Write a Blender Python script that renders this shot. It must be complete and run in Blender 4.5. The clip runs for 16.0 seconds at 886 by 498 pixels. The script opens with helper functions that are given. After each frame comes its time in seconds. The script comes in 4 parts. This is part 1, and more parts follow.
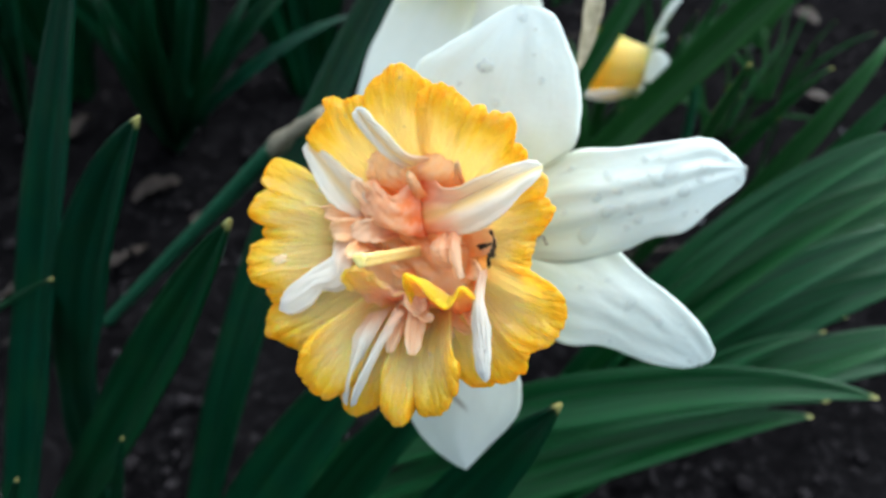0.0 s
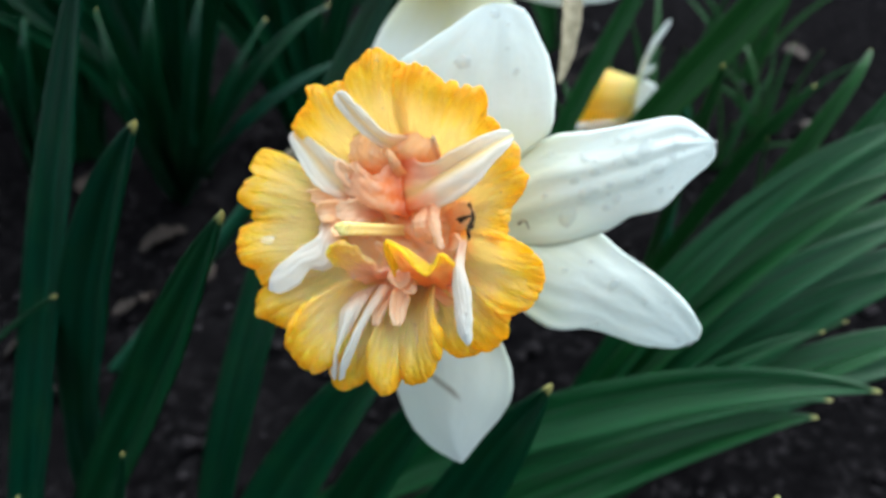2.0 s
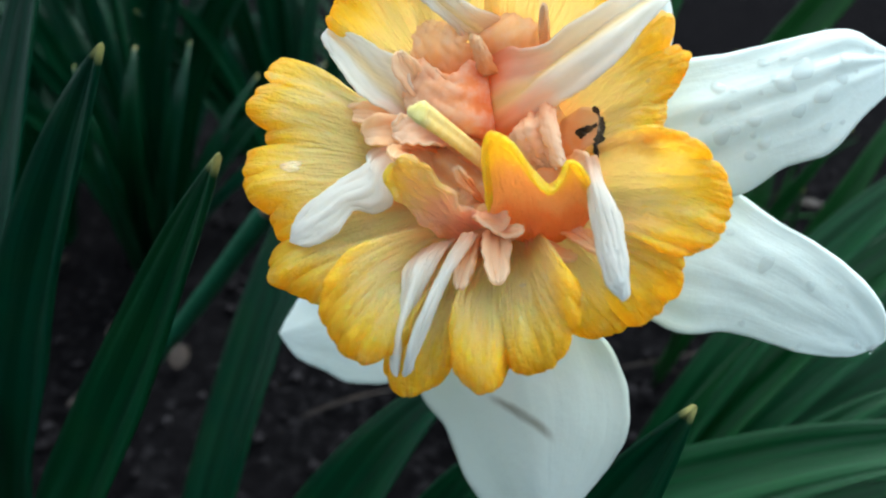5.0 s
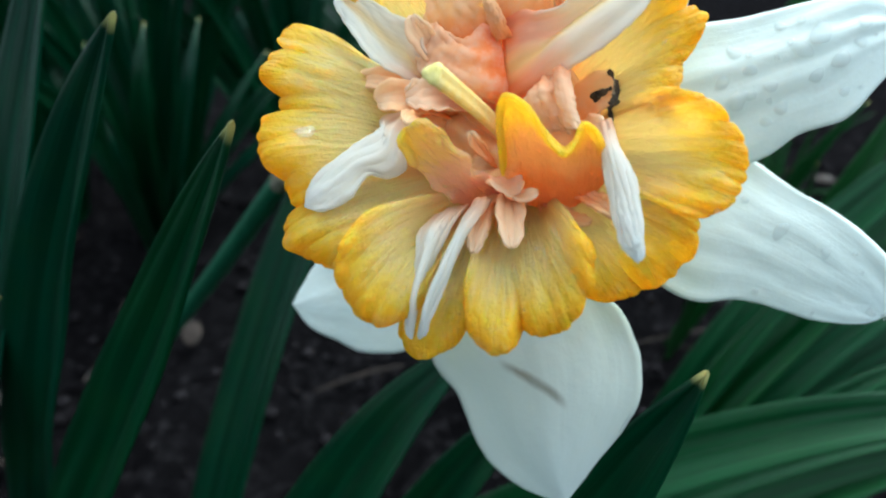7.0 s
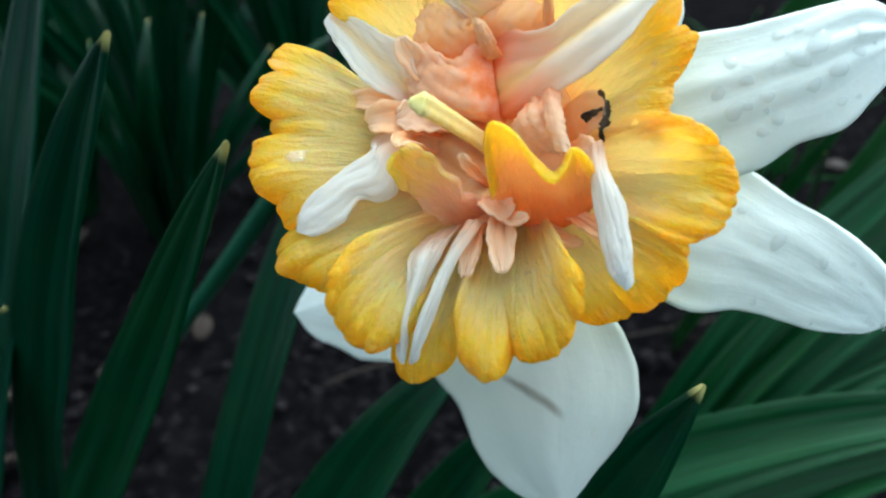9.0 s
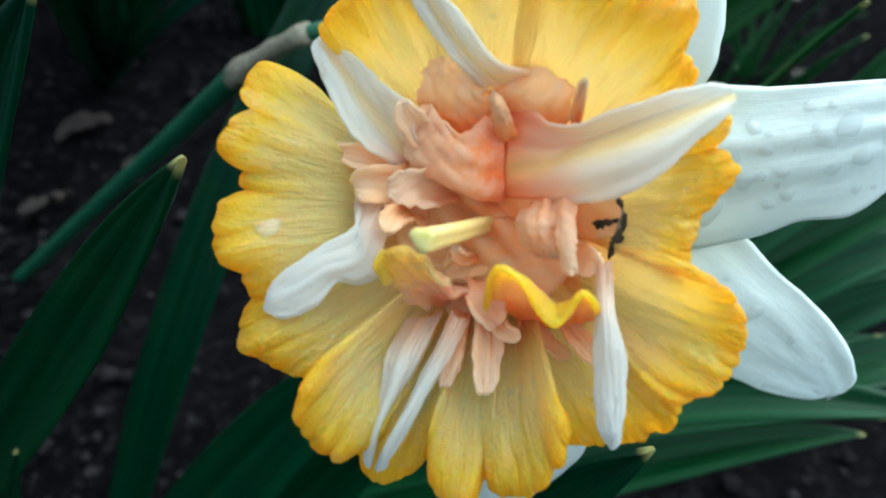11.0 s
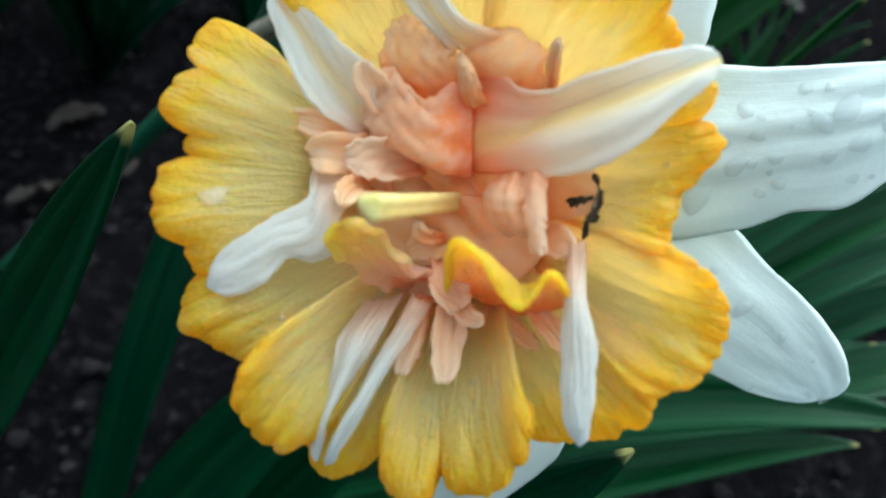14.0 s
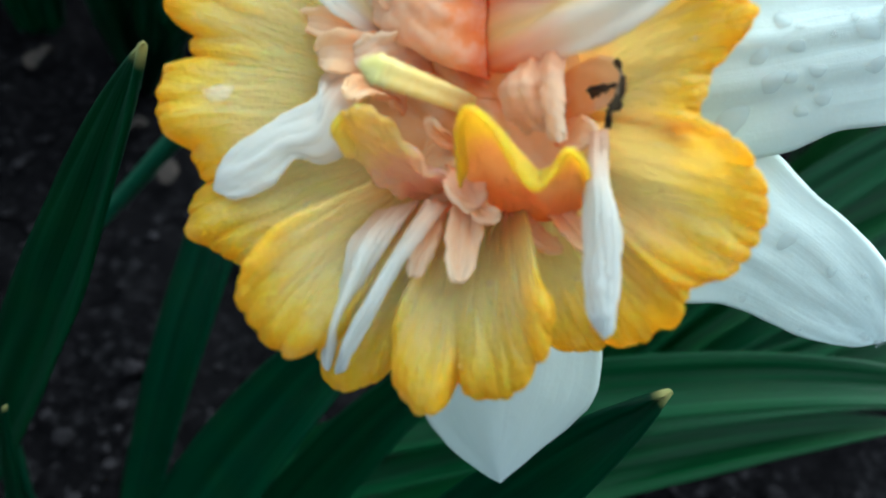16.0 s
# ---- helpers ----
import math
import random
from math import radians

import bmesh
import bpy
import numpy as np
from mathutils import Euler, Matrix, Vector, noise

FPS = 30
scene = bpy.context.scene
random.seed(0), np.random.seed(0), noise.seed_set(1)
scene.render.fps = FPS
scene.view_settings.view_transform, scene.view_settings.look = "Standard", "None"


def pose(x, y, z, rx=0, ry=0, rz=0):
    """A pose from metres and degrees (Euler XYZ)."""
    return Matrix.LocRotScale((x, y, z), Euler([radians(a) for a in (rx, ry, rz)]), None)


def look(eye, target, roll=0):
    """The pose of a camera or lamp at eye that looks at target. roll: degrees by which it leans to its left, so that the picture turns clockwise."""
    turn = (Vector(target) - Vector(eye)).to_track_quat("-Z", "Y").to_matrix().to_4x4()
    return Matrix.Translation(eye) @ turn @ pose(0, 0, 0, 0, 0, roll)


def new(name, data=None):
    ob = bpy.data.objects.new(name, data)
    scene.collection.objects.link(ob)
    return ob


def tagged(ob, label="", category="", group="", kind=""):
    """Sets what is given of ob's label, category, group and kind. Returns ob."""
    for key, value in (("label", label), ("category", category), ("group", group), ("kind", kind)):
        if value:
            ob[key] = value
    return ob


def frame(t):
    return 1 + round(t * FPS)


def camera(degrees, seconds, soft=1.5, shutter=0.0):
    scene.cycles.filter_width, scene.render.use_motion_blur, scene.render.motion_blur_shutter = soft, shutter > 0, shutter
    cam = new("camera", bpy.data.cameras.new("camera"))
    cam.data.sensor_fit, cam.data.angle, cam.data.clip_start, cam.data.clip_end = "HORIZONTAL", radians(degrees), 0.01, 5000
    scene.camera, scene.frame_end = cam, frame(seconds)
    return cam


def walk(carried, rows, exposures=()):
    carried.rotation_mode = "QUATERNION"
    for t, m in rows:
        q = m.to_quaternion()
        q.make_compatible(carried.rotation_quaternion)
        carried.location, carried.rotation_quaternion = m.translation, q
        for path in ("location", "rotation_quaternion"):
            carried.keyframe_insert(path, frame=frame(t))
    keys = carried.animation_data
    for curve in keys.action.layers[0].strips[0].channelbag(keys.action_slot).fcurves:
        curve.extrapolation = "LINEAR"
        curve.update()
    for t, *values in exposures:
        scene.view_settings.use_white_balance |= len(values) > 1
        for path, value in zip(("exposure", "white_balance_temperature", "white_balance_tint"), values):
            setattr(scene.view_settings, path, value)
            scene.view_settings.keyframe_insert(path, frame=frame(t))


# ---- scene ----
cam = camera(67.6, 16.0, soft=2.0)
cam.data.dof.use_dof, cam.data.dof.focus_distance, cam.data.dof.aperture_fstop = True, 0.086, 20.0
PATH = [
    (0, 0.0000, 0.0000, 0.3400, 48.00, -0.00, 0.00),
    (0.5, 0.0026, -0.0041, 0.3414, 49.01, 0.38, 0.37),
    (1, 0.0017, -0.0069, 0.3327, 48.24, 1.22, 0.85),
    (1.5, 0.0032, -0.0042, 0.3392, 50.35, 2.15, -0.04),
    (2, 0.0048, -0.0127, 0.3312, 52.84, 2.19, -0.75),
    (2.3, 0.0032, -0.0078, 0.3263, 55.80, 1.95, -0.61),
    (2.5, -0.0009, -0.0092, 0.3162, 58.66, 1.67, -0.41),
    (3, -0.0092, 0.0101, 0.3069, 58.78, 1.29, -3.82),
    (3.5, -0.0150, 0.0196, 0.2911, 58.27, 3.45, -7.37),
    (4, -0.0136, 0.0140, 0.2845, 58.57, 2.88, -4.30),
    (4.2, -0.0132, 0.0095, 0.2858, 62.99, 1.87, -3.40),
    (6.3, -0.0160, 0.0090, 0.2888, 60.64, 1.93, -2.43),
    (6.5, -0.0170, 0.0077, 0.2871, 60.90, 2.02, -2.52),
    (7, -0.0140, 0.0082, 0.2867, 60.45, 2.22, -2.14),
    (7.5, -0.0151, 0.0094, 0.2869, 60.84, 2.16, -1.98),
    (8, -0.0157, 0.0109, 0.2904, 61.55, 2.56, -1.79),
    (8.5, -0.0140, 0.0119, 0.2933, 61.28, 2.72, -1.22),
    (9, -0.0115, 0.0102, 0.2906, 59.23, 3.22, -1.70),
    (9.2, -0.0116, 0.0101, 0.2892, 58.77, 3.51, -1.20),
    (11.3, -0.0167, 0.0357, 0.3120, 44.26, -6.27, -1.16),
    (11.5, -0.0159, 0.0352, 0.3124, 44.63, -6.48, -0.81),
    (12, -0.0131, 0.0357, 0.3119, 44.64, -7.64, -0.54),
    (12.5, -0.0136, 0.0374, 0.3071, 44.12, -7.23, -0.40),
    (13, -0.0105, 0.0346, 0.3071, 47.50, -6.65, -0.54),
    (13.5, -0.0113, 0.0360, 0.3053, 45.25, -6.60, -0.63),
    (14, -0.0119, 0.0362, 0.3042, 45.28, -6.54, -0.62),
    (14.5, -0.0129, 0.0374, 0.3012, 44.85, -6.90, -0.28),
    (15, -0.0147, 0.0411, 0.3028, 45.31, -6.04, -0.49),
    (15.5, -0.0136, 0.0382, 0.3036, 46.30, -5.90, 0.13),
    (16, -0.0084, 0.0305, 0.2935, 46.82, -3.47, 1.23),
]
walk(cam, [(t, pose(x, y, z, rx, ry, rz)) for t, x, y, z, rx, ry, rz in PATH], [(0.0, 1.22, 5850, 2), (2.5, 1.20, 5900, 2), (3.5, 1.1, 5950, 2), (4.5, 1.15, 5800, -1), (6.3, 1.19, 5580, -4), (9.2, 1.18, 5580, -4), (11.3, 0.98, 5450, -6), (13.4, 0.98, 5450, -6), (14.5, 0.93, 5550, -5), (16.0, 1.01, 5350, -8)])

# ---- light: an overcast evening sky ----
world = bpy.data.worlds.new("overcast_sky")
scene.world = world
world.use_nodes = True
wn, wl = world.node_tree.nodes, world.node_tree.links
sky = wn.new("ShaderNodeTexSky")
sky.sky_type = "NISHITA"
sky.sun_disc = False
sky.sun_elevation = radians(57)
sky.sun_rotation = radians(49)
sky.air_density, sky.dust_density, sky.ozone_density = 1.0, 4.0, 1.0
cloud = wn.new("ShaderNodeHueSaturation")
cloud.inputs["Saturation"].default_value = 0.3
wl.new(sky.outputs[0], cloud.inputs["Color"])
wl.new(cloud.outputs[0], wn["Background"].inputs[0])
wn["Background"].inputs[1].default_value = 0.15
sun = new("sun", bpy.data.lights.new("sun", "SUN"))
sun.data.energy, sun.data.angle, sun.data.color = 1.4, radians(95), (1.0, 0.98, 0.95)
sun.matrix_world = look((0.42, 0.36, 0.83), (0, 0, 0))


# ---- materials ----
class Nodes:
    """A node material with short calls."""

    def __init__(self, name):
        self.mat = bpy.data.materials.new(name)
        self.mat.use_nodes = True
        self.n, self.l = self.mat.node_tree.nodes, self.mat.node_tree.links
        self.bsdf = self.n["Principled BSDF"]
        self.out = self.n["Material Output"]

    def node(self, kind, inputs=None, **settings):
        nd = self.n.new(kind)
        for k, v in settings.items():
            setattr(nd, k, v)
        for k, v in (inputs or {}).items():
            self.put(nd.inputs[k], v)
        return nd

    def put(self, socket, v):
        if isinstance(v, bpy.types.NodeSocket):
            self.l.new(v, socket)
        else:
            socket.default_value = v

    def uv(self, sx=1.0, sy=1.0):
        c = self.node("ShaderNodeTexCoord")
        return self.node("ShaderNodeMapping", {0: c.outputs["UV"], "Scale": (sx, sy, 1)}).outputs[0]

    def obj(self):
        return self.node("ShaderNodeTexCoord").outputs["Object"]

    def noise(self, vec, scale, detail=4.0, rough=0.55):
        return self.node("ShaderNodeTexNoise", {"Vector": vec, "Scale": scale, "Detail": detail, "Roughness": rough}).outputs[0]

    def ramp(self, fac, stops):
        nd = self.node("ShaderNodeValToRGB", {0: fac})
        el = nd.color_ramp.elements
        while len(el) < len(stops):
            el.new(0.5)
        for e, (p, c) in zip(el, stops):
            e.position, e.color = p, (*c, 1)
        return nd.outputs[0]

    def mix(self, fac, a, b, blend="MIX"):
        nd = self.node("ShaderNodeMix", data_type="RGBA", blend_type=blend)
        for i, v in ((0, fac), (6, a), (7, b)):
            self.put(nd.inputs[i], (*v, 1) if isinstance(v, tuple) else v)
        return nd.outputs[2]

    def maths(self, op, a, b=0.0):
        nd = self.node("ShaderNodeMath", operation=op)
        self.put(nd.inputs[0], a)
        self.put(nd.inputs[1], b)
        return nd.outputs[0]

    def bump(self, height, strength=0.3, distance=0.001):
        b = self.node("ShaderNodeBump", {"Height": height, "Strength": strength, "Distance": distance})
        self.l.new(b.outputs[0], self.bsdf.inputs["Normal"])
        return b.outputs[0]

    def surface(self, colour, rough=0.5, spec=0.5):
        self.put(self.bsdf.inputs["Base Color"], colour)
        self.put(self.bsdf.inputs["Roughness"], rough)
        self.put(self.bsdf.inputs["Specular IOR Level"], spec)

    def fleshy(self, scale):
        """Lets light wander under the skin."""
        self.bsdf.inputs["Subsurface Weight"].default_value = 0.9
        self.bsdf.inputs["Subsurface Radius"].default_value = (1.0, 0.55, 0.25)
        self.bsdf.inputs["Subsurface Scale"].default_value = scale

    def thin(self, colour, share, normal=None):
        """Lets light through, as a petal does."""
        tr = self.node("ShaderNodeBsdfTranslucent")
        self.put(tr.inputs[0], colour)
        if normal:
            self.l.new(normal, tr.inputs["Normal"])
        ms = self.node("ShaderNodeMixShader", {0: share})
        self.l.new(self.bsdf.outputs[0], ms.inputs[1])
        self.l.new(tr.outputs[0], ms.inputs[2])
        self.l.new(ms.outputs[0], self.out.inputs[0])


def along(m):
    """How far along a sheet, from its base at 0 to its tip at 1, with an uneven border."""
    c = m.node("ShaderNodeTexCoord")
    xyz = m.node("ShaderNodeSeparateXYZ", {0: c.outputs["UV"]})
    wob = m.maths("MULTIPLY", m.maths("SUBTRACT", m.noise(m.uv(4, 7), 1.0), 0.5), 0.22)
    return m.maths("ADD", xyz.outputs[0], wob), xyz.outputs[1]


def petal_material(name, base, mid, tip, veins=26.0, share=0.4, stripe=None, gloss=0.35, dark_streak=False, mid_at=0.42, stripe_at=0.5, blush=0.0):
    """A petal, coloured from its base to its tip. blush: how far pale, uneven patches cover it. Its own axes are in millimetres."""
    m = Nodes(name)
    u, v = along(m)
    col = m.ramp(u, [(0.0, base), (mid_at, mid), (0.95, tip)])
    vein = m.noise(m.uv(1.6, veins), 1.0, 3.0)
    fleshy = gloss <= 0.2
    if stripe:
        mid_v = m.maths("ABSOLUTE", m.maths("SUBTRACT", v, stripe_at))
        col = m.mix(m.ramp(mid_v, [(0.03, (0.8,) * 3), (0.22, (0, 0, 0))]), col, stripe)
    col = m.mix(m.maths("MULTIPLY", m.ramp(vein, [(0.35, (0, 0, 0)), (0.7, (1, 1, 1))]), 0.16 if fleshy else 0.10), col, (1.0, 0.46, 0.20) if fleshy else (0.60, 0.66, 0.52))
    if blush:
        patch = m.ramp(m.noise(m.obj(), 0.42, 5.0, 0.6), [(0.42, (0, 0, 0)), (0.66, (1, 1, 1))])
        col = m.mix(m.maths("MULTIPLY", patch, blush), col, (1.0, 0.83, 0.63))
        spot = m.ramp(m.noise(m.obj(), 0.9, 4.0, 0.6), [(0.56, (0, 0, 0)), (0.74, (1, 1, 1))])
        col = m.mix(m.maths("MULTIPLY", spot, 0.22), col, (1.0, 0.52, 0.16))
    # a short dark grey-brown streak, slanting across the middle
    if dark_streak:
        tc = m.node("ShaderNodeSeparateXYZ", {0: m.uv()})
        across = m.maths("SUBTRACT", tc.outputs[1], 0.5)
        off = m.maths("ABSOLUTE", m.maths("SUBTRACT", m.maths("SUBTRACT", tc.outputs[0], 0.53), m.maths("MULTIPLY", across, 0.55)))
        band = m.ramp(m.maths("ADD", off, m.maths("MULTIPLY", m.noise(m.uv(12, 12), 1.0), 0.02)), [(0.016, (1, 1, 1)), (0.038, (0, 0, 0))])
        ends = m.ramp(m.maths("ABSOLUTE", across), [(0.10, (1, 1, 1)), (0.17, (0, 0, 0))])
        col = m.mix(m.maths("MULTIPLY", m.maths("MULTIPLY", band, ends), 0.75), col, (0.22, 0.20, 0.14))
    wet = m.noise(m.obj(), 0.30, 4.0)
    if not fleshy:
        col = m.mix(m.maths("MULTIPLY", m.ramp(wet, [(0.4, (0, 0, 0)), (0.7, (1, 1, 1))]), 0.14), col, (0.68, 0.73, 0.66))
    m.surface(col, m.ramp(wet, [(0.35, (0.55,) * 3), (0.65, (0.30,) * 3)]), gloss)
    lumps = m.noise(m.obj(), 0.75, 4.0, 0.6)
    fine = m.noise(m.obj(), 3.0, 3.0)
    fade = m.ramp(u, [(0.70, (1, 1, 1)), (0.95, (0, 0, 0))])
    n = m.bump(m.maths("ADD", m.maths("ADD", m.maths("MULTIPLY", vein, fade), m.maths("MULTIPLY", lumps, 0.9)), m.maths("MULTIPLY", fine, 0.15)), 0.25 if fleshy else 0.22, 0.0003)
    m.thin(col, share, n)
    return m.mat


def frill_material(name, deep, pale, gold, edge, share=0.65, pale_to=0.56, gold_at=0.76):
    m = Nodes(name)
    u, v = along(m)
    streak = m.noise(m.uv(1.6, 15), 1.0, 4.0, 0.6)
    u2 = m.maths("ADD", u, m.maths("MULTIPLY", m.maths("SUBTRACT", streak, 0.5), 0.26))
    col = m.ramp(u2, [(0.30, deep), (0.43, pale), (pale_to, pale), (gold_at, gold), (1.0, edge)])
    blot = m.ramp(m.noise(m.obj(), 0.22, 5.0, 0.62), [(0.50, (0, 0, 0)), (0.72, (1, 1, 1))])
    col = m.mix(m.maths("MULTIPLY", blot, 0.55), col, pale)
    m.surface(col, m.ramp(blot, [(0.0, (0.45,) * 3), (0.6, (0.22,) * 3)]), 0.42)
    m.fleshy(0.0012)
    lumps = m.noise(m.uv(9, 13), 1.0, 3.0)
    n = m.bump(m.maths("ADD", m.maths("ADD", streak, m.maths("MULTIPLY", lumps, 1.6)), m.maths("MULTIPLY", m.noise(m.obj(), 1.6, 4.0), 0.5)), 0.6, 0.0013)
    m.thin(col, share, n)
    return m.mat


WHITE = petal_material("white_tepal", (0.62, 0.67, 0.38), (0.82, 0.89, 0.84), (0.82, 0.90, 0.89), share=0.24)
# the lowest tepal: the crown's shade is painted in as a greyer white
SHADED_WHITE = petal_material("shaded_white_tepal", (0.56, 0.62, 0.33), (0.69, 0.74, 0.67), (0.69, 0.75, 0.73), share=0.3, dark_streak=True)
FAR_WHITE = petal_material("far_white_tepal", (0.62, 0.66, 0.30), (0.82, 0.85, 0.78), (0.83, 0.87, 0.86))
TONGUE = petal_material("white_petaloid", (1.0, 0.74, 0.54), (0.90, 0.88, 0.83), (0.87, 0.89, 0.88), 14.0, 0.6, None, mid_at=0.36)
GOLD = frill_material("golden_frill", (1.0, 0.68, 0.32), (1.0, 0.83, 0.42), (1.0, 0.74, 0.085), (1.0, 0.60, 0.010), 0.72, 0.60, 0.82)
LOBE = frill_material("orange_lobe", (1.0, 0.48, 0.17), (1.0, 0.62, 0.27), (1.0, 0.73, 0.12), (1.0, 0.76, 0.05))
PALE_LOBE = frill_material("peach_lobe", (1.0, 0.60, 0.40), (1.0, 0.68, 0.46), (1.0, 0.76, 0.30), (1.0, 0.78, 0.12), 0.65, 0.55, 0.75)
# peach ruffle: orange base, deepened to paint in light bounced between the creases
PEACH = petal_material("peach_ruffle", (1.0, 0.40, 0.10), (1.0, 0.62, 0.30), (1.0, 0.79, 0.51), 7.0, 0.45, None, 0.15, blush=0.5)
DEEP_PEACH = petal_material("deep_peach_ruffle", (1.0, 0.50, 0.15), (1.0, 0.65, 0.29), (1.0, 0.77, 0.42), 5.0, 0.4, None, 0.15, blush=0.5)
# the fold's own orange crease, deepened further for bounced light
FOLD = petal_material("peach_fold", (1.0, 0.28, 0.05), (1.0, 0.56, 0.26), (1.0, 0.75, 0.48), 6.0, 0.5, None, 0.15, mid_at=0.42, blush=0.6)
STRIPED = petal_material("striped_petaloid", (1.0, 0.74, 0.52), (0.91, 0.88, 0.81), (0.87, 0.89, 0.88), 14.0, 0.55, (0.95, 0.79, 0.44), mid_at=0.36)
BLUSHED = petal_material("blushed_petaloid", (1.0, 0.36, 0.09), (0.96, 0.86, 0.74), (0.88, 0.89, 0.86), 14.0, 0.5, (0.98, 0.80, 0.34), mid_at=0.42, stripe_at=0.5)
BLUSH = petal_material("blush_ruffle", (1.0, 0.53, 0.25), (1.0, 0.73, 0.48), (1.0, 0.85, 0.65), 7.0, 0.5, None, 0.15, blush=0.5)
TRUMPET = frill_material("yellow_trumpet", (0.92, 0.82, 0.36), (1.0, 0.83, 0.30), (1.0, 0.76, 0.12), (1.0, 0.70, 0.05))


def leaf_material(name, greens, line, dark, gloss=0.3):
    m = Nodes(name)
    u, v = along(m)
    rnd = m.node("ShaderNodeObjectInfo").outputs["Random"]
    lines = m.noise(m.uv(0.8, 34), 1.0, 3.0)
    green = m.ramp(rnd, [(0.5 * i, c) for i, c in enumerate(greens)])
    col = m.mix(m.maths("MULTIPLY", lines, 0.6), green, line)
    bands = m.noise(m.uv(0.5, 7), 1.0, 2.0)
    col = m.mix(m.ramp(bands, [(0.42, (0.65,) * 3), (0.62, (0, 0, 0))]), col, dark)
    blot = m.ramp(m.noise(m.obj(), 60.0), [(0.45, (0, 0, 0)), (0.8, (1, 1, 1))])
    col = m.mix(m.maths("MULTIPLY", blot, 0.3), col, (0.018, 0.075, 0.016))
    c = m.node("ShaderNodeTexCoord")
    x = m.node("ShaderNodeSeparateXYZ", {0: c.outputs["UV"]}).outputs[0]
    tip = m.ramp(x, [(0.989, (0, 0, 0)), (0.997, (1, 1, 1))])
    col = m.mix(tip, col, (0.52, 0.50, 0.18))
    m.surface(col, m.ramp(lines, [(0.3, (0.30,) * 3), (0.8, (0.42,) * 3)]), gloss)
    n = m.bump(lines, 0.5, 0.0006)
    m.thin(col, 0.2, n)
    return m.mat


def plain_material(name, a, b, scale, rough=0.6, bump=0.4, distance=0.001, share=0.0):
    m = Nodes(name)
    f = m.noise(m.obj(), scale, 6.0, 0.6)
    col = m.ramp(f, [(0.3, a), (0.7, b)])
    m.surface(col, rough, 0.4 if rough < 0.9 else 0.0)
    n = m.bump(m.noise(m.obj(), scale * 4, 4.0), bump, distance)
    if share:
        m.thin(col, share, n)
    return m.mat


# hues differ by plant; shade at left and open light at right are painted in
SHADED_LEAF = leaf_material("shaded_blue_green_leaf", [(0.0012, 0.031, 0.012), (0.0034, 0.043, 0.008), (0.0012, 0.033, 0.020)], (0.005, 0.080, 0.038), (0.0013, 0.018, 0.007))
LIT_FRESH_LEAF = leaf_material("lit_fresh_green_leaf", [(0.006, 0.066, 0.018), (0.014, 0.090, 0.011), (0.005, 0.064, 0.025)], (0.015, 0.130, 0.048), (0.004, 0.036, 0.010), 0.42)
LIT_GRASS_LEAF = leaf_material("lit_grass_green_leaf", [(0.016, 0.098, 0.018), (0.034, 0.125, 0.014), (0.014, 0.090, 0.028)], (0.045, 0.170, 0.060), (0.008, 0.052, 0.012))
STEM = plain_material("green_stem", (0.006, 0.058, 0.026), (0.016, 0.105, 0.052), 0.3, 0.45, 0.2)
STYLE = plain_material("yellow_style", (0.95, 0.74, 0.22), (1.0, 0.88, 0.44), 0.9, 0.45, 0.3, 0.0004, 0.3)
STYLE_TIP = plain_material("pale_stigma", (0.95, 0.78, 0.20), (1.0, 0.86, 0.36), 1.8, 0.5, 0.6, 0.0004)
CREAM = plain_material("withered_grey", (0.10, 0.085, 0.06), (0.62, 0.56, 0.42), 1.6, 0.5, 0.3, 0.0004, 0.2)
BLACKENED = plain_material("blackened_tissue", (0.006, 0.004, 0.003), (0.09, 0.06, 0.03), 1.2, 0.6, 0.5, 0.0004)
PALE_PAPER = plain_material("pale_sheath", (0.24, 0.20, 0.13), (0.46, 0.42, 0.32), 0.4, 0.55, 0.5, 0.0008, 0.25)
PAPER = plain_material("papery_sheath", (0.22, 0.20, 0.12), (0.46, 0.40, 0.28), 0.3, 0.7, 0.5, 0.0008, 0.25)
LITTER = plain_material("dry_litter", (0.011, 0.007, 0.005), (0.042, 0.029, 0.022), 60.0, 0.85, 0.6, 0.001)
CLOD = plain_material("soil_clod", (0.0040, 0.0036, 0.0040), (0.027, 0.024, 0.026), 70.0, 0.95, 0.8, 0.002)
PEBBLE = plain_material("grey_pebble", (0.03, 0.03, 0.033), (0.09, 0.09, 0.10), 120.0, 0.8, 0.4, 0.001)


def soil_material():
    m = Nodes("dark_garden_soil")
    big = m.noise(m.obj(), 9.0, 5.0)
    small = m.noise(m.obj(), 130.0, 8.0, 0.65)
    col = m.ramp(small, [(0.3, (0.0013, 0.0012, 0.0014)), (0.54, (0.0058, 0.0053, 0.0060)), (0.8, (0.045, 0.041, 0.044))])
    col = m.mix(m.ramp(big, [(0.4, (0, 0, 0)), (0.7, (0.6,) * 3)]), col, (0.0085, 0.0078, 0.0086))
    m.surface(col, 0.95, 0.0)
    m.bump(m.maths("ADD", small, m.noise(m.obj(), 420.0, 4.0)), 0.9, 0.006)
    return m.mat


SOIL = soil_material()


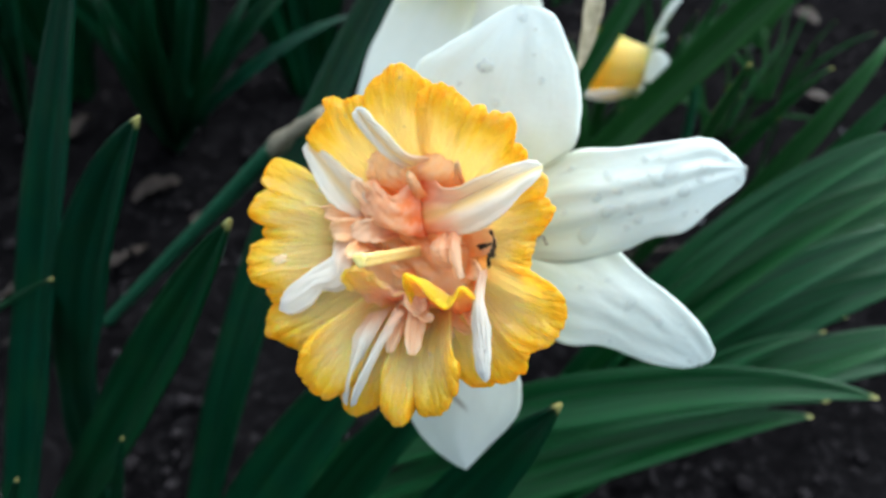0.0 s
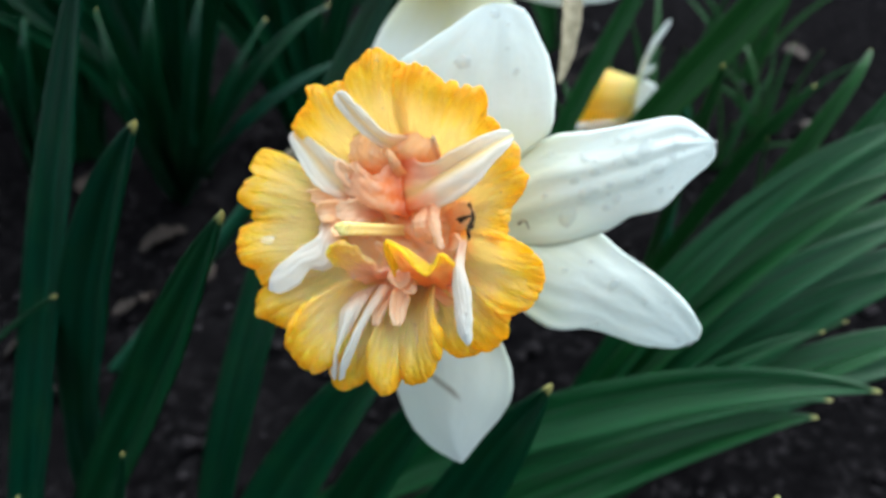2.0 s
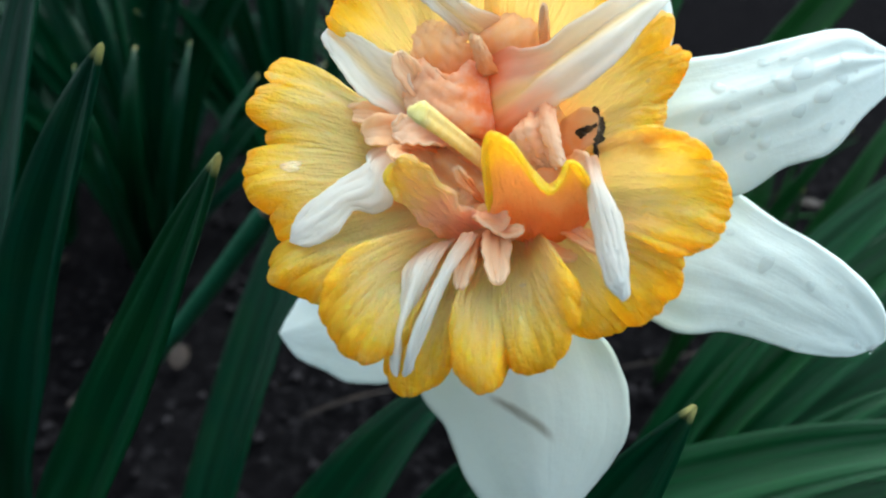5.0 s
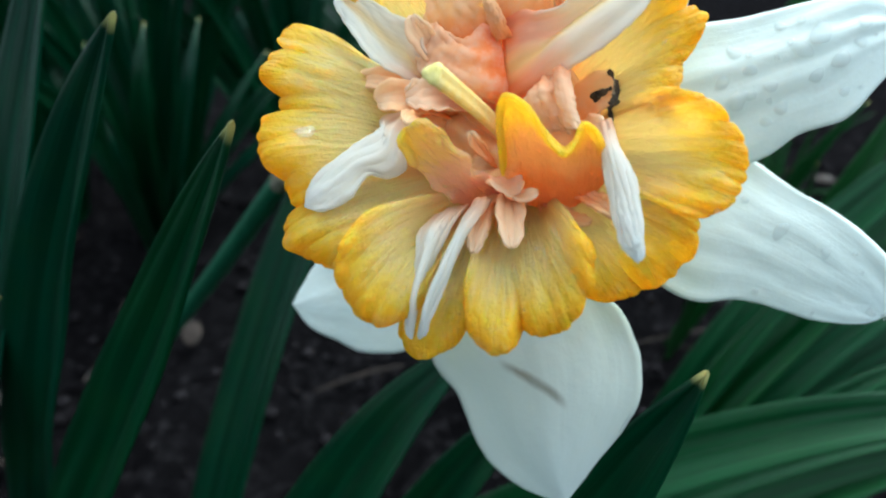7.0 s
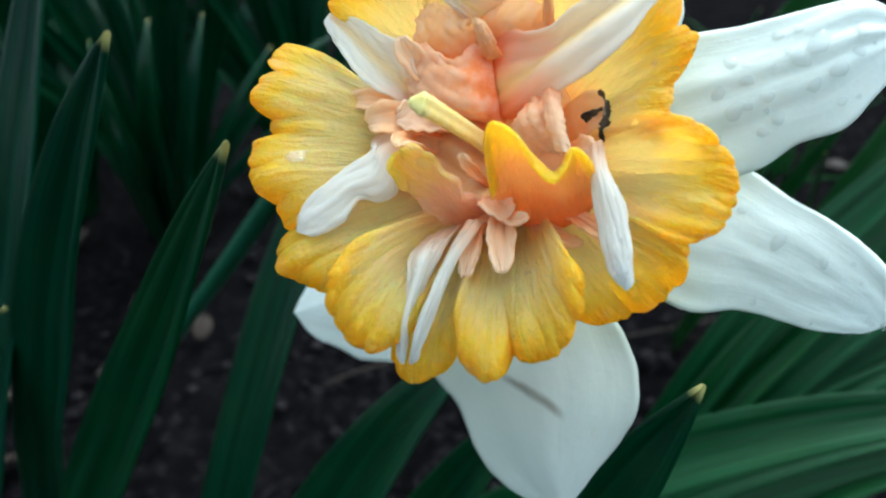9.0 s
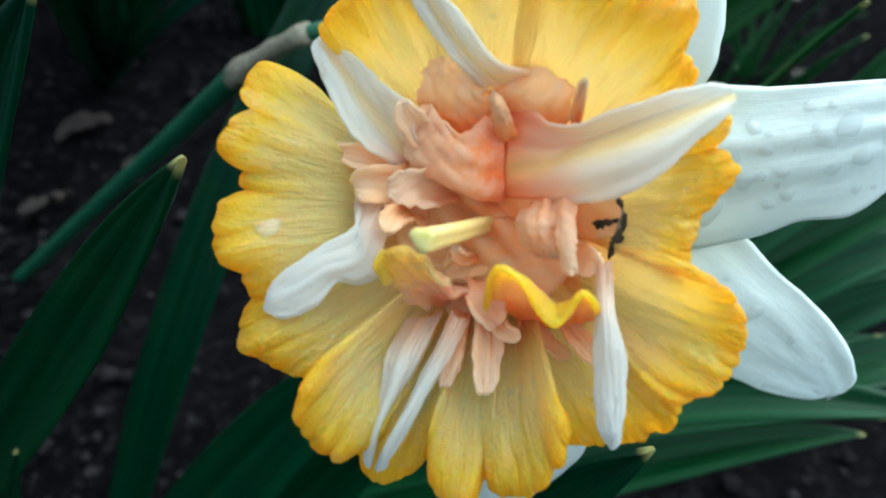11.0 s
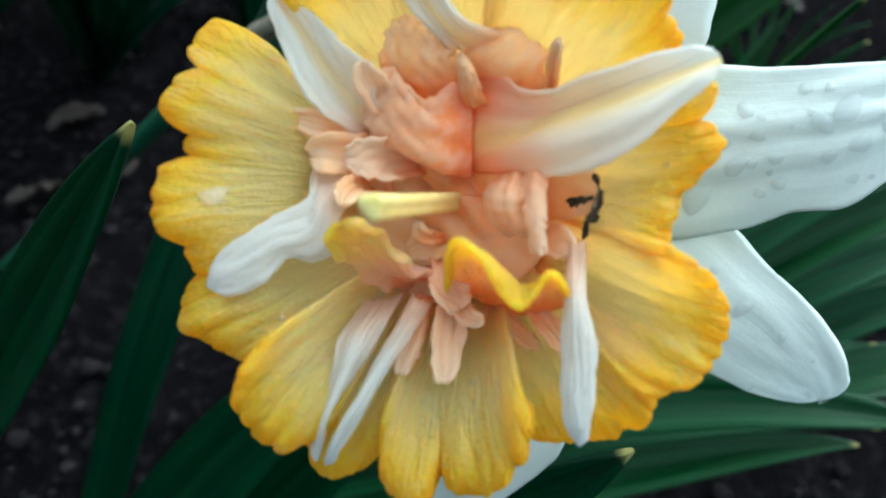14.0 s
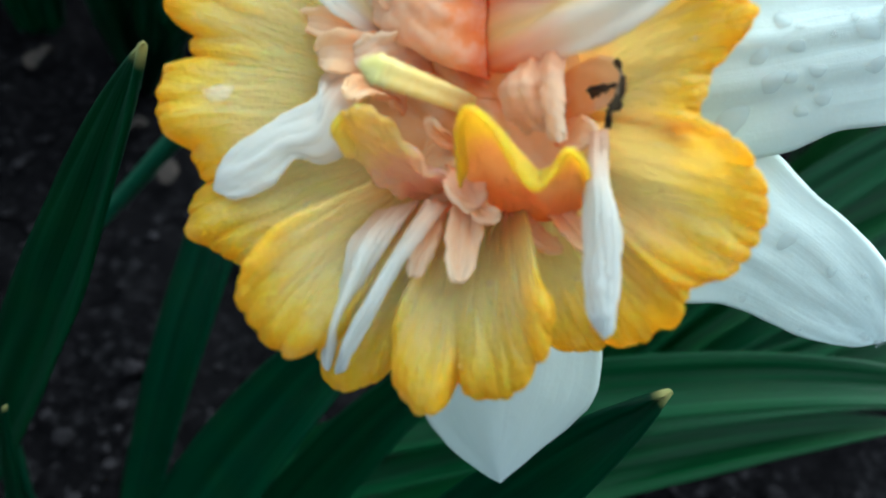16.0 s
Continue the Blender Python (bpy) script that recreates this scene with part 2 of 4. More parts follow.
def water_material():
    m = Nodes("water")
    clear = m.node("ShaderNodeBsdfTransparent")
    clear.inputs[0].default_value = (0.985, 0.99, 0.99, 1)
    # a white share painted in for the light that a drop gathers
    lens_light = m.node("ShaderNodeBsdfDiffuse", {"Color": (0.95, 0.97, 0.98, 1)})
    gloss = m.node("ShaderNodeBsdfGlossy", {"Roughness": 0.08})
    body = m.node("ShaderNodeMixShader", {0: 0.12})
    m.l.new(clear.outputs[0], body.inputs[1])
    m.l.new(lens_light.outputs[0], body.inputs[2])
    f = m.node("ShaderNodeLayerWeight", {"Blend": 0.35})
    ms = m.node("ShaderNodeMixShader", {0: m.maths("MULTIPLY", f.outputs["Fresnel"], 0.5)})
    m.l.new(body.outputs[0], ms.inputs[1])
    m.l.new(gloss.outputs[0], ms.inputs[2])
    m.l.new(ms.outputs[0], m.out.inputs[0])
    return m.mat


WATER = water_material()


# ---- mesh helpers ----
def part(name, mesh, material, parent=None, label="", m=None):
    ob = new(name, mesh)
    if not mesh.materials:
        mesh.materials.append(material)
    if parent:
        ob.parent = parent
    if m is not None:
        ob.matrix_basis = m
    if label:
        ob["label"] = label
    return ob


def thing(name, m, label, category, group=""):
    e = new(name)
    e.matrix_basis = m
    e.empty_display_size = 0.01
    return tagged(e, label, category, group)


def make_mesh(name, verts, faces, uvs=None):
    me = bpy.data.meshes.new(name)
    me.from_pydata([tuple(v) for v in verts], [], faces)
    me.polygons.foreach_set("use_smooth", [True] * len(me.polygons))
    if uvs is not None:
        layer = me.uv_layers.new(name="UVMap")
        idx = np.empty(len(me.loops), dtype=np.int32)
        me.loops.foreach_get("vertex_index", idx)
        layer.data.foreach_set("uv", np.asarray(uvs, dtype=np.float32)[idx].ravel())
    me.update()
    return me


def sheet(name, P, thick, along_s=None, across_s=None):
    """A closed thin shell round a grid P of points (along, across, xyz)."""
    nu, nv = P.shape[:2]
    du, dv = np.gradient(P, axis=0), np.gradient(P, axis=1)
    n = np.cross(du, dv)
    ln = np.linalg.norm(n, axis=2, keepdims=True)
    n = n / np.maximum(ln, 1e-12)
    for i in (0, nu - 1):
        if ln[i].max() < 1e-10:
            n[i] = n[1 if i == 0 else nu - 2]
    edge = np.ones((nu, nv, 1))
    edge[:, 0] = edge[:, -1] = 0.45
    edge[-1] = 0.45
    n[-1] = n[-2]
    top, bot = P + n * edge * thick / 2, P - n * edge * thick / 2
    verts = np.concatenate([top.reshape(-1, 3), bot.reshape(-1, 3)])
    u, v = np.meshgrid(np.linspace(0, 1, nu) if along_s is None else along_s, np.linspace(0, 1, nv) if across_s is None else across_s, indexing="ij")
    uv = np.stack([u.ravel(), v.ravel()], 1)
    uv = np.concatenate([uv, uv])
    k = nu * nv
    faces = []
    for i in range(nu - 1):
        for j in range(nv - 1):
            a, b, c, d = i * nv + j, (i + 1) * nv + j, (i + 1) * nv + j + 1, i * nv + j + 1
            faces.append((a, b, c, d))
            faces.append((a + k, d + k, c + k, b + k))
    ring = [j for j in range(nv)] + [i * nv + nv - 1 for i in range(1, nu)] + [(nu - 1) * nv + j for j in range(nv - 2, -1, -1)] + [i * nv for i in range(nu - 2, 0, -1)]
    for a, b in zip(ring, ring[1:] + ring[:1]):
        faces.append((a, b, b + k, a + k))
    return make_mesh(name, verts, faces, uv)


def unit(v):
    return v / np.maximum(np.linalg.norm(v, axis=-1, keepdims=True), 1e-9)


def waves(x, y, seed, n=5, top=5.0):
    """A smooth random field of about unit size over x and y."""
    r = np.random.RandomState(seed)
    s = 0
    for _ in range(n):
        s = s + r.uniform(0.4, 1) * np.sin(x * r.uniform(-top, top) + y * r.uniform(-top, top) + r.uniform(0, 6.3))
    return s / n ** 0.5


def tongue(name, p0, c, p1, width, face, shape=(0.5, 0.5), cup=0.0, ruffle=0.0, wild=4.0, twist=0.0, seed=1, nu=26, nv=13, thick=0.0005, nick=0.0, foot=0.0, ribs=0.0):
    """A blade along a bent line from p0 by c to p1, of that half width, whose inner side looks along face.
    shape: how fast it widens at the base and closes at the tip; cup: how far the edges rise; ruffle: waves of the edges."""
    p0, c, p1, face = (np.array(v, dtype=float) for v in (p0, c, p1, face))
    s = np.linspace(0, 1, nu)
    s = 1 - (1 - s) ** 1.7
    q = np.linspace(-1, 1, nv)
    C = ((1 - s) ** 2)[:, None] * p0 + (2 * s * (1 - s))[:, None] * c + (s ** 2)[:, None] * p1
    T = unit((2 * (1 - s))[:, None] * (c - p0) + (2 * s)[:, None] * (p1 - c) + 1e-9)
    side = unit(np.cross(T, face))
    nrm = unit(np.cross(side, T))
    ang = radians(twist) * s
    side, nrm = side * np.cos(ang)[:, None] + nrm * np.sin(ang)[:, None], nrm * np.cos(ang)[:, None] - side * np.sin(ang)[:, None]
    a, b = shape
    peak = a / (a + b)
    prof = (np.maximum(s, 1e-6) ** a) * (np.maximum(1 - s, 0) ** b) / (peak ** a * (1 - peak) ** b)
    prof = np.maximum(prof, foot * (1 - s))
    w = width * prof
    S, Q = np.meshgrid(s, q, indexing="ij")
    edge = 1 + nick * waves(S * 9, np.sign(Q) * 3, seed + 50)
    lift = (cup * width * Q ** 2 + ruffle * width * waves(S * wild, Q * wild * 0.5, seed) * (0.25 + Q ** 2) * np.minimum(1, 3 * S)) * np.minimum(1, prof)[:, None]
    if ribs:
        lift = lift + ribs * waves(Q * 5, S * 1.6, seed + 70, 6, 3.0) * np.minimum(1, prof * 1.5)[:, None]
    P = C[:, None] + side[:, None] * (w[:, None] * q[None, :] * edge)[..., None] + nrm[:, None] * lift[..., None]
    return sheet(name, P, thick, s)


def rod(name, points, radii, sides=12, flute=0.0):
    """A round bar along points, with a radius at each; flute: depth of its grooves."""
    pts = np.array(points, dtype=float)
    T = unit(np.gradient(pts, axis=0))
    ref = np.array([0.3, 0.9, 0.2])
    side = unit(np.cross(T, ref))
    nrm = np.cross(side, T)
    verts, faces = [], []
    for i in range(len(pts)):
        for j in range(sides):
            a = 2 * math.pi * j / sides
            r = radii[i] * (1 + flute * math.cos(3 * a))
            verts.append(pts[i] + r * (math.cos(a) * side[i] + math.sin(a) * nrm[i]))
    for i in range(len(pts) - 1):
        for j in range(sides):
            k = (j + 1) % sides
            faces.append((i * sides + j, i * sides + k, (i + 1) * sides + k, (i + 1) * sides + j))
    faces.append(tuple(range(sides - 1, -1, -1)))
    faces.append(tuple(range((len(pts) - 1) * sides, len(pts) * sides)))
    return make_mesh(name, verts, faces)


def bend(p0, c, p1, n=16):
    s = np.linspace(0, 1, n)[:, None]
    return (1 - s) ** 2 * np.array(p0) + 2 * s * (1 - s) * np.array(c) + s ** 2 * np.array(p1)


MM = 0.001
# ---- ground ----
def build_ground():
    k = np.linspace(-1, 1, 261)
    g = np.sinh(k * 8.2) / np.sinh(8.2) * 60 + k * 0.55
    X, Y = np.meshgrid(g, g + 0.35, indexing="ij")
    near = np.exp(-np.hypot(X, Y - 0.35) / 1.2)
    Z = np.zeros_like(X)
    for i in range(X.shape[0]):
        for j in range(X.shape[1]):
            if near[i, j] > 0.02:
                p = Vector((X[i, j], Y[i, j], 0))
                Z[i, j] = near[i, j] * (0.010 * noise.noise(p * 14) + 0.007 * noise.noise(p * 40) + 0.004 * noise.noise(p * 95))
    n = len(g)
    faces = [(i * n + j, (i + 1) * n + j, (i + 1) * n + j + 1, i * n + j + 1) for i in range(n - 1) for j in range(n - 1)]
    me = make_mesh("ground", np.stack([X, Y, Z - 0.004], 2).reshape(-1, 3), faces)
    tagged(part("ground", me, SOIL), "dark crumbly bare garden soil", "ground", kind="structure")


build_ground()


def lump(rng, r, flat=0.7):
    bm = bmesh.new()
    bmesh.ops.create_icosphere(bm, subdivisions=2, radius=r)
    off = Vector((rng.uniform(0, 99), rng.uniform(0, 99), rng.uniform(0, 99)))
    for v in bm.verts:
        v.co *= 1 + 0.45 * noise.noise(v.co * (1.3 / r) + off)
        v.co.z *= flat
    return bm


def build_clods():
    rng = random.Random(5)
    verts, faces = [], []
    kinds = []
    for _ in range(12):
        bm = lump(rng, 1.0)
        bm.verts.index_update()
        kinds.append(([v.co.copy() for v in bm.verts], [[v.index for v in f.verts] for f in bm.faces]))
        bm.free()
    for _ in range(2600):
        x, y = rng.gauss(0, 0.32), rng.uniform(-0.1, 1.3)
        r = 0.0020 * rng.uniform(0.5, 1) / rng.uniform(0.3, 1)
        vs, fs = rng.choice(kinds)
        m = pose(x, y, 0.15 * r, 0, 0, rng.uniform(0, 360)) @ Matrix.Scale(r, 4)
        k = len(verts)
        verts += [m @ v for v in vs]
        faces += [[i + k for i in f] for f in fs]
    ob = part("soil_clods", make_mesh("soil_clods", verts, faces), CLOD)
    tagged(ob, "loose dark clods of crumbled garden soil", "soil", kind="stuff")


build_clods()

# ---- the split-crown daffodil ----
FLOWER = pose(-0.0030, 0.0965, 0.2544, 54.89, -10.54, -11.93) @ Matrix.Scale(MM, 4)
main = thing("daffodil", FLOWER, "white daffodil with frilled golden split crown and ruffled peach centre", "flower")


def spline(pts, n, ends=0.0):
    """n points on a smooth line through pts; ends: how far they crowd towards its end."""
    q = np.array(pts, dtype=float)
    t = np.concatenate([[0], np.cumsum(np.linalg.norm(np.diff(q, axis=0), axis=1) ** 0.5 + 1e-6)])
    t /= t[-1]
    ext = np.concatenate([[2 * q[0] - q[1]], q, [2 * q[-1] - q[-2]]])
    te = np.concatenate([[2 * t[0] - t[1]], t, [2 * t[-1] - t[-2]]])
    x = np.linspace(0, 1, n)
    x = 1 - (1 - x) ** (1 + ends)
    i = np.clip(np.searchsorted(t, x, side="right") - 1, 0, len(q) - 2)
    h = (t[i + 1] - t[i])[:, None]
    k = ((x - t[i]) / (t[i + 1] - t[i]))[:, None]
    m0 = (ext[i + 2] - ext[i]) / (te[i + 2] - te[i])[:, None] * h
    m1 = (ext[i + 3] - ext[i + 1]) / (te[i + 3] - te[i + 1])[:, None] * h
    return (2 * k ** 3 - 3 * k ** 2 + 1) * q[i] + (k ** 3 - 2 * k ** 2 + k) * m0 + (3 * k ** 2 - 2 * k ** 3) * q[i + 1] + (k ** 3 - k ** 2) * m1


def skin(name, lines, seed=1, thick=0.5, ruffle=0.0, wild=4.0, ribs=0.0, nick=0.0, nu=40, nv=21, fold=0.0):
    """A petal stretched over two or more lines that run side by side from its base to its tip.
    ruffle: waves of the whole sheet; ribs: pleats along it; fold: small crumples; nick: unevenness of its border."""
    grid = np.stack([spline(ln, nu, 0.7) for ln in lines], 1)
    turn = np.cross(grid[-1, 0] - grid[0, 0] + grid[-1, -1] - grid[0, -1], grid[nu // 3, -1] - grid[nu // 3, 0])
    grid = grid if turn[2] > 0 else grid[:, ::-1]
    P = np.stack([spline(row, nv) for row in grid], 0)
    S, Q = np.meshgrid(np.linspace(0, 1, nu), np.linspace(-1, 1, nv), indexing="ij")
    n = unit(np.cross(np.gradient(P, axis=0), np.gradient(P, axis=1)))
    n[-1] = n[-3]
    n[-2] = n[-3]
    side = P - P.mean(axis=1, keepdims=True)
    wide = np.linalg.norm(side[:, -1:] - side[:, :1], axis=2)
    wide = np.minimum(1, wide / (0.6 * wide.max())) ** 1.5
    P = P + side * (nick * (waves(S * 8, np.sign(Q) * 3, seed + 50) + 0.7 * waves(S * 21, np.sign(Q) * 3, seed + 51)) * Q ** 2)[..., None]
    crumple = waves(S * 13, Q * 8, seed + 30, 7) + 0.6 * waves(S * 30, Q * 16, seed + 31, 7)
    lift = crumple * fold + ruffle * waves(S * wild, Q * wild * 0.6, seed) * (0.4 + 0.6 * Q ** 2) * np.minimum(1, 4 * S) + ribs * waves(Q * 6, S * 1.6, seed + 70, 6, 3.0)
    P = P + n * (lift * wide)[..., None]
    return sheet(name, P, thick, 1 - (1 - np.linspace(0, 1, nu)) ** 1.7)


# six white tepals, each between its two borders and over its keel
TEPAL_N = [[(-2, 8, -20), (-9, 26, -17), (-6, 37, -15), (0.4, 40.6, -15), (8, 44.4, -15.5), (13, 47, -16), (16.5, 47.6, -16)],
           [(2, 9, -21), (8, 27, -18.5), (12, 38, -16.5), (16.5, 47.6, -16)],
           [(5, 7, -20), (24.5, 16.2, -16.5), (28, 20.6, -16), (28.8, 26.5, -16), (27.6, 34.2, -16), (25.9, 39.2, -16), (22.8, 45.3, -16), (16.5, 47.6, -16)]]
TEPAL_E = [[(7, 5, -20), (25, 17, -17.5), (36.2, 17.9, -18), (47.2, 19, -18.2), (53.5, 18.9, -18.6), (57.7, 15.6, -19), (59.7, 13.1, -19)],
           [(7, 1, -19.5), (24, 7, -17), (37, 9, -17.2), (48, 11, -17.6), (56, 12.8, -18.6), (59.7, 13.1, -19)],
           [(7, -4, -20), (24, -6, -20), (36, -3.8, -22), (42, -1, -21), (48.6, 0.6, -20.6), (53.8, 5.2, -20), (59.1, 9.5, -19.4), (59.7, 13.1, -19)]]
TEPAL_SE = [[(7, -1, -20), (25, 2, -20.5), (36, -4.0, -22.6), (39.8, -8.0, -22.8), (47.1, -13.8, -23.8), (52.8, -20.5, -26.0), (55.5, -25.7, -28.6), (55.1, -28.4, -30), (52.8, -29.8, -30.6)],
            [(6, -4, -19), (23, -12, -20.5), (34, -17, -23), (44.2, -24.2, -26.6), (50.4, -28.4, -29.4), (52.8, -29.8, -30.6)],
            [(5, -8, -20), (22, -24, -24), (32.6, -25.6, -26.6), (42.3, -29.5, -29), (49.5, -30.7, -30.4), (52.8, -29.8, -30.6)]]
TEPAL_S = [[(-6, -8, -20), (-19.5, -22, -24), (-21.5, -31.5, -27), (-17.5, -38, -29), (-14.8, -47.3, -30.5), (-10, -53, -29.5), (-3, -55.8, -26), (0.5, -56, -24)],
           [(0, -8, -19), (-1, -24, -18), (-0.8, -36, -18.5), (-0.6, -47, -20.5), (0.5, -56, -24)],
           [(6, -8, -20), (9, -21, -17), (12.7, -25.5, -17), (15, -32.8, -18.5), (13.9, -39.8, -20), (10.6, -45, -21.5), (5.8, -50, -22.5), (0.5, -56, -24)]]
TEPAL_W = [[(-5, 0, -20), (-28, -2, -30), (-44, -8, -36), (-48.5, -10.5, -37.6), (-53, -15.7, -38), (-54.5, -18.3, -38)],
           [(-5, -2, -20), (-26, -15, -29), (-42, -18, -35.5), (-54.5, -18.3, -38)],
           [(-4, -5, -20), (-24, -28, -31), (-38, -29.5, -37), (-45, -26.6, -38.5), (-51, -23.5, -38.5), (-54.5, -18.3, -38)]]
TEPAL_NW = [[(-4, 5, -20), (-18, 18, -23), (-26, 19, -25), (-31, 16, -26)],
            [(-5, 3, -20), (-18, 11, -22), (-31, 16, -26)],
            [(-6, 1, -20), (-22, 3, -24), (-29, 9, -26), (-31, 16, -26)]]
tepals = []
for k, lines in enumerate((TEPAL_N, TEPAL_E, TEPAL_SE, TEPAL_S, TEPAL_W, TEPAL_NW)):
    me = skin("tepal", lines, 3 + k, 0.5, 0.30, 4.0, 0.18, 0.014, 72, 37, 0.05)
    tepals.append(part("tepal", me, SHADED_WHITE if k == 3 else WHITE, main))


# the crown is split into lobes that overlap; each rim is given by its crests and clefts: angle, reach, height
CROWN_E = [(-9.5, 22.2, 15.8), (-2, 21.9, 13.5), (6, 22.9, 12.5), (10, 24.8, 12.0), (15.5, 26.9, 12.2), (20.5, 25.3, 11.6), (26.5, 27.5, 12.1), (34, 26.0, 11.0)]
CROWN_NE = [(33, 23.5, 10.5), (39.2, 27.1, 11.5), (43, 26.3, 14.0), (48, 29.8, 16.4), (52, 29.0, 16.6), (55, 27.2, 16.2), (58, 28.4, 16.6), (62, 27.2, 16.2), (67, 28.2, 16.4), (73, 29.2, 16.6), (78, 28.2, 16.6), (81, 26.5, 17.4)]
CROWN_N = [(76, 28.0, 14.6), (82, 29.6, 15.8), (89, 31.8, 16.2), (96, 30.2, 16.0), (103, 27.9, 15.6), (110, 28.3, 16.0), (116.5, 30.0, 15.6), (119, 28.5, 14.6), (125, 28.6, 13.6), (131, 28.2, 12.7), (135, 25.5, 11.0)]
CROWN_W = [(145, 27.5, 9.6), (147.5, 31.6, 11.3), (151.5, 30.8, 13.6), (155.5, 27.9, 16.8), (160, 28.8, 18.3), (165, 28.5, 18.6), (169.5, 26.2, 17.2), (172, 26.4, 17.8), (174, 25.3, 17.6), (177.5, 27.4, 19.2), (183, 27.6, 20.5), (188.5, 27.3, 21.2), (194, 26.2, 19.0), (199, 27.0, 16.8), (204, 24.0, 14.0)]
CROWN_WSW = [(197, 25.0, 12.6), (204, 28.2, 17.6), (209, 29.4, 18.7), (216, 27.9, 18.0), (223, 26.2, 17.2), (229, 23.5, 14.0)]
CROWN_SW = [(223.5, 19.5, 22.4), (227, 23.3, 24.2), (232, 26.6, 23.8), (237, 28.4, 22.4), (241.5, 28.6, 21.5), (245.5, 27.0, 20.0), (249, 24.5, 18.6)]
CROWN_SSW = [(241, 26.0, 14.6), (246, 29.8, 16.8), (250.5, 31.1, 17.3), (255, 29.7, 17.0), (260, 26.8, 16.2), (266, 24.0, 14.4)]
CROWN_S = [(260.5, 23.2, 18.8), (264.5, 27.6, 20.0), (269, 29.4, 20.3), (272.5, 28.7, 19.8), (274.7, 26.5, 18.5), (278, 28.0, 19.7), (282, 28.3, 19.9), (287, 27.5, 20.0), (292, 25.6, 20.3), (297.5, 23.0, 20.6), (300, 20.8, 19.6)]
CROWN_SSE = [(290, 24.5, 11.8), (297, 27.2, 12.4), (303, 28.2, 12.8), (309, 29.1, 13.6), (315, 29.3, 15.0), (320.5, 28.0, 16.2), (324, 26.2, 15.0), (328, 24.0, 12.6)]
CROWN_SE = [(321, 25.8, 16.6), (325, 28.4, 17.0), (330, 29.8, 15.0), (336, 30.1, 13.9), (342, 29.2, 14.6), (346.5, 27.0, 15.9), (350.2, 24.4, 16.6), (352, 22.3, 16.7), (354, 19.5, 15.0)]


def crown_section(rim_rows, seed, nu=46):
    """One lobe of the split crown: it flares from the throat; its rim is crimped, rounded at the crests and sharp in the clefts."""
    rows = np.array(rim_rows, dtype=float)
    deg = np.arange(rows[0, 0], rows[-1, 0] + 0.2, 0.4)
    i = np.clip(np.searchsorted(rows[:, 0], deg, side="right") - 1, 0, len(rows) - 2)
    t = np.clip((deg - rows[i, 0]) / (rows[i + 1, 0] - rows[i, 0]), 0, 1)
    up = rows[i + 1, 1] > rows[i, 1]
    round_t = np.where(up, np.sin(t * math.pi / 2) ** 0.9, 1 - np.cos(t * math.pi / 2) ** 0.9)
    rim = rows[i, 1] + (rows[i + 1, 1] - rows[i, 1]) * round_t
    ztip = rows[i, 2] + (rows[i + 1, 2] - rows[i, 2]) * (3 * t ** 2 - 2 * t ** 3)
    for _ in range(3):
        ztip[1:-1] = (ztip[:-2] + 2 * ztip[1:-1] + ztip[2:]) / 4
    smooth = rim.copy()
    for _ in range(60):
        smooth[1:-1] = (smooth[:-2] + 2 * smooth[1:-1] + smooth[2:]) / 4
    cleft = np.clip(smooth - rim, -0.8, 1.2)
    warp = deg / 5.6 + 0.45 * waves(deg / 9, deg * 0, seed) + 0.3 * waves(deg / 3.1, deg * 0, seed + 1)
    tooth = np.abs(np.sin(math.pi * warp)) ** 0.7 - 0.6
    size = 0.7 + 0.4 * waves(deg / 14, deg * 0, seed + 2)
    rim = rim + 0.5 * size * tooth + 0.10 * waves(deg / 1.6, deg * 0, seed + 3, 6, 2.2)
    u = np.linspace(0, 1, nu)
    u = 1 - (1 - u) ** 1.25
    U = np.repeat(u[:, None], len(deg), 1)
    D = np.repeat(deg[None, :], nu, 0)
    k, kb = np.clip((U - 0.3) / 0.7, 0, 1), np.clip(U / 0.3, 0, 1)
    r = np.where(U < 0.3, 7 + 4 * kb, 11 + (rim[None, :] - 11) * k)
    z = np.where(U < 0.3, -18 + 21 * kb, 3 + (ztip[None, :] - 3) * (1 - (1 - k) ** 1.75))
    span = deg[-1] - deg[0]
    belly = np.sin(math.pi * (deg - deg[0]) / span)
    z = z + 0.9 * belly * k ** 2.2 * (1 - k) * 4 * 0.35 - 1.1 * cleft * k ** 3
    z = z + (0.75 * tooth * size + 0.35 * waves(deg / 5, deg * 0, seed + 4, 6, 2.5)) * k ** 3.2
    z = z + 0.55 * k * waves(D / 8, U * 3.2, seed + 5) + 0.40 * k * waves(D / 3.6, U * 5, seed + 6) + 0.18 * k * waves(D / 1.8, U * 11, seed + 7)
    z = z - 1.4 * k ** 9
    a = np.radians(D + 1.6 * k ** 1.5 * (1 - k) * 3 * waves(D / 12, U * 2.6, seed + 8))
    P = np.stack([r * np.cos(a), r * np.sin(a), z], 2)
    return sheet("crown_lobe", P, 0.6, None, (deg - deg[0]) / 26)


crown = [part("crown_lobe", crown_section(rows, 20 + 11 * i), GOLD, main) for i, rows in enumerate((CROWN_E, CROWN_NE, CROWN_N, CROWN_W, CROWN_WSW, CROWN_SW, CROWN_SSW, CROWN_S, CROWN_SSE, CROWN_SE))]

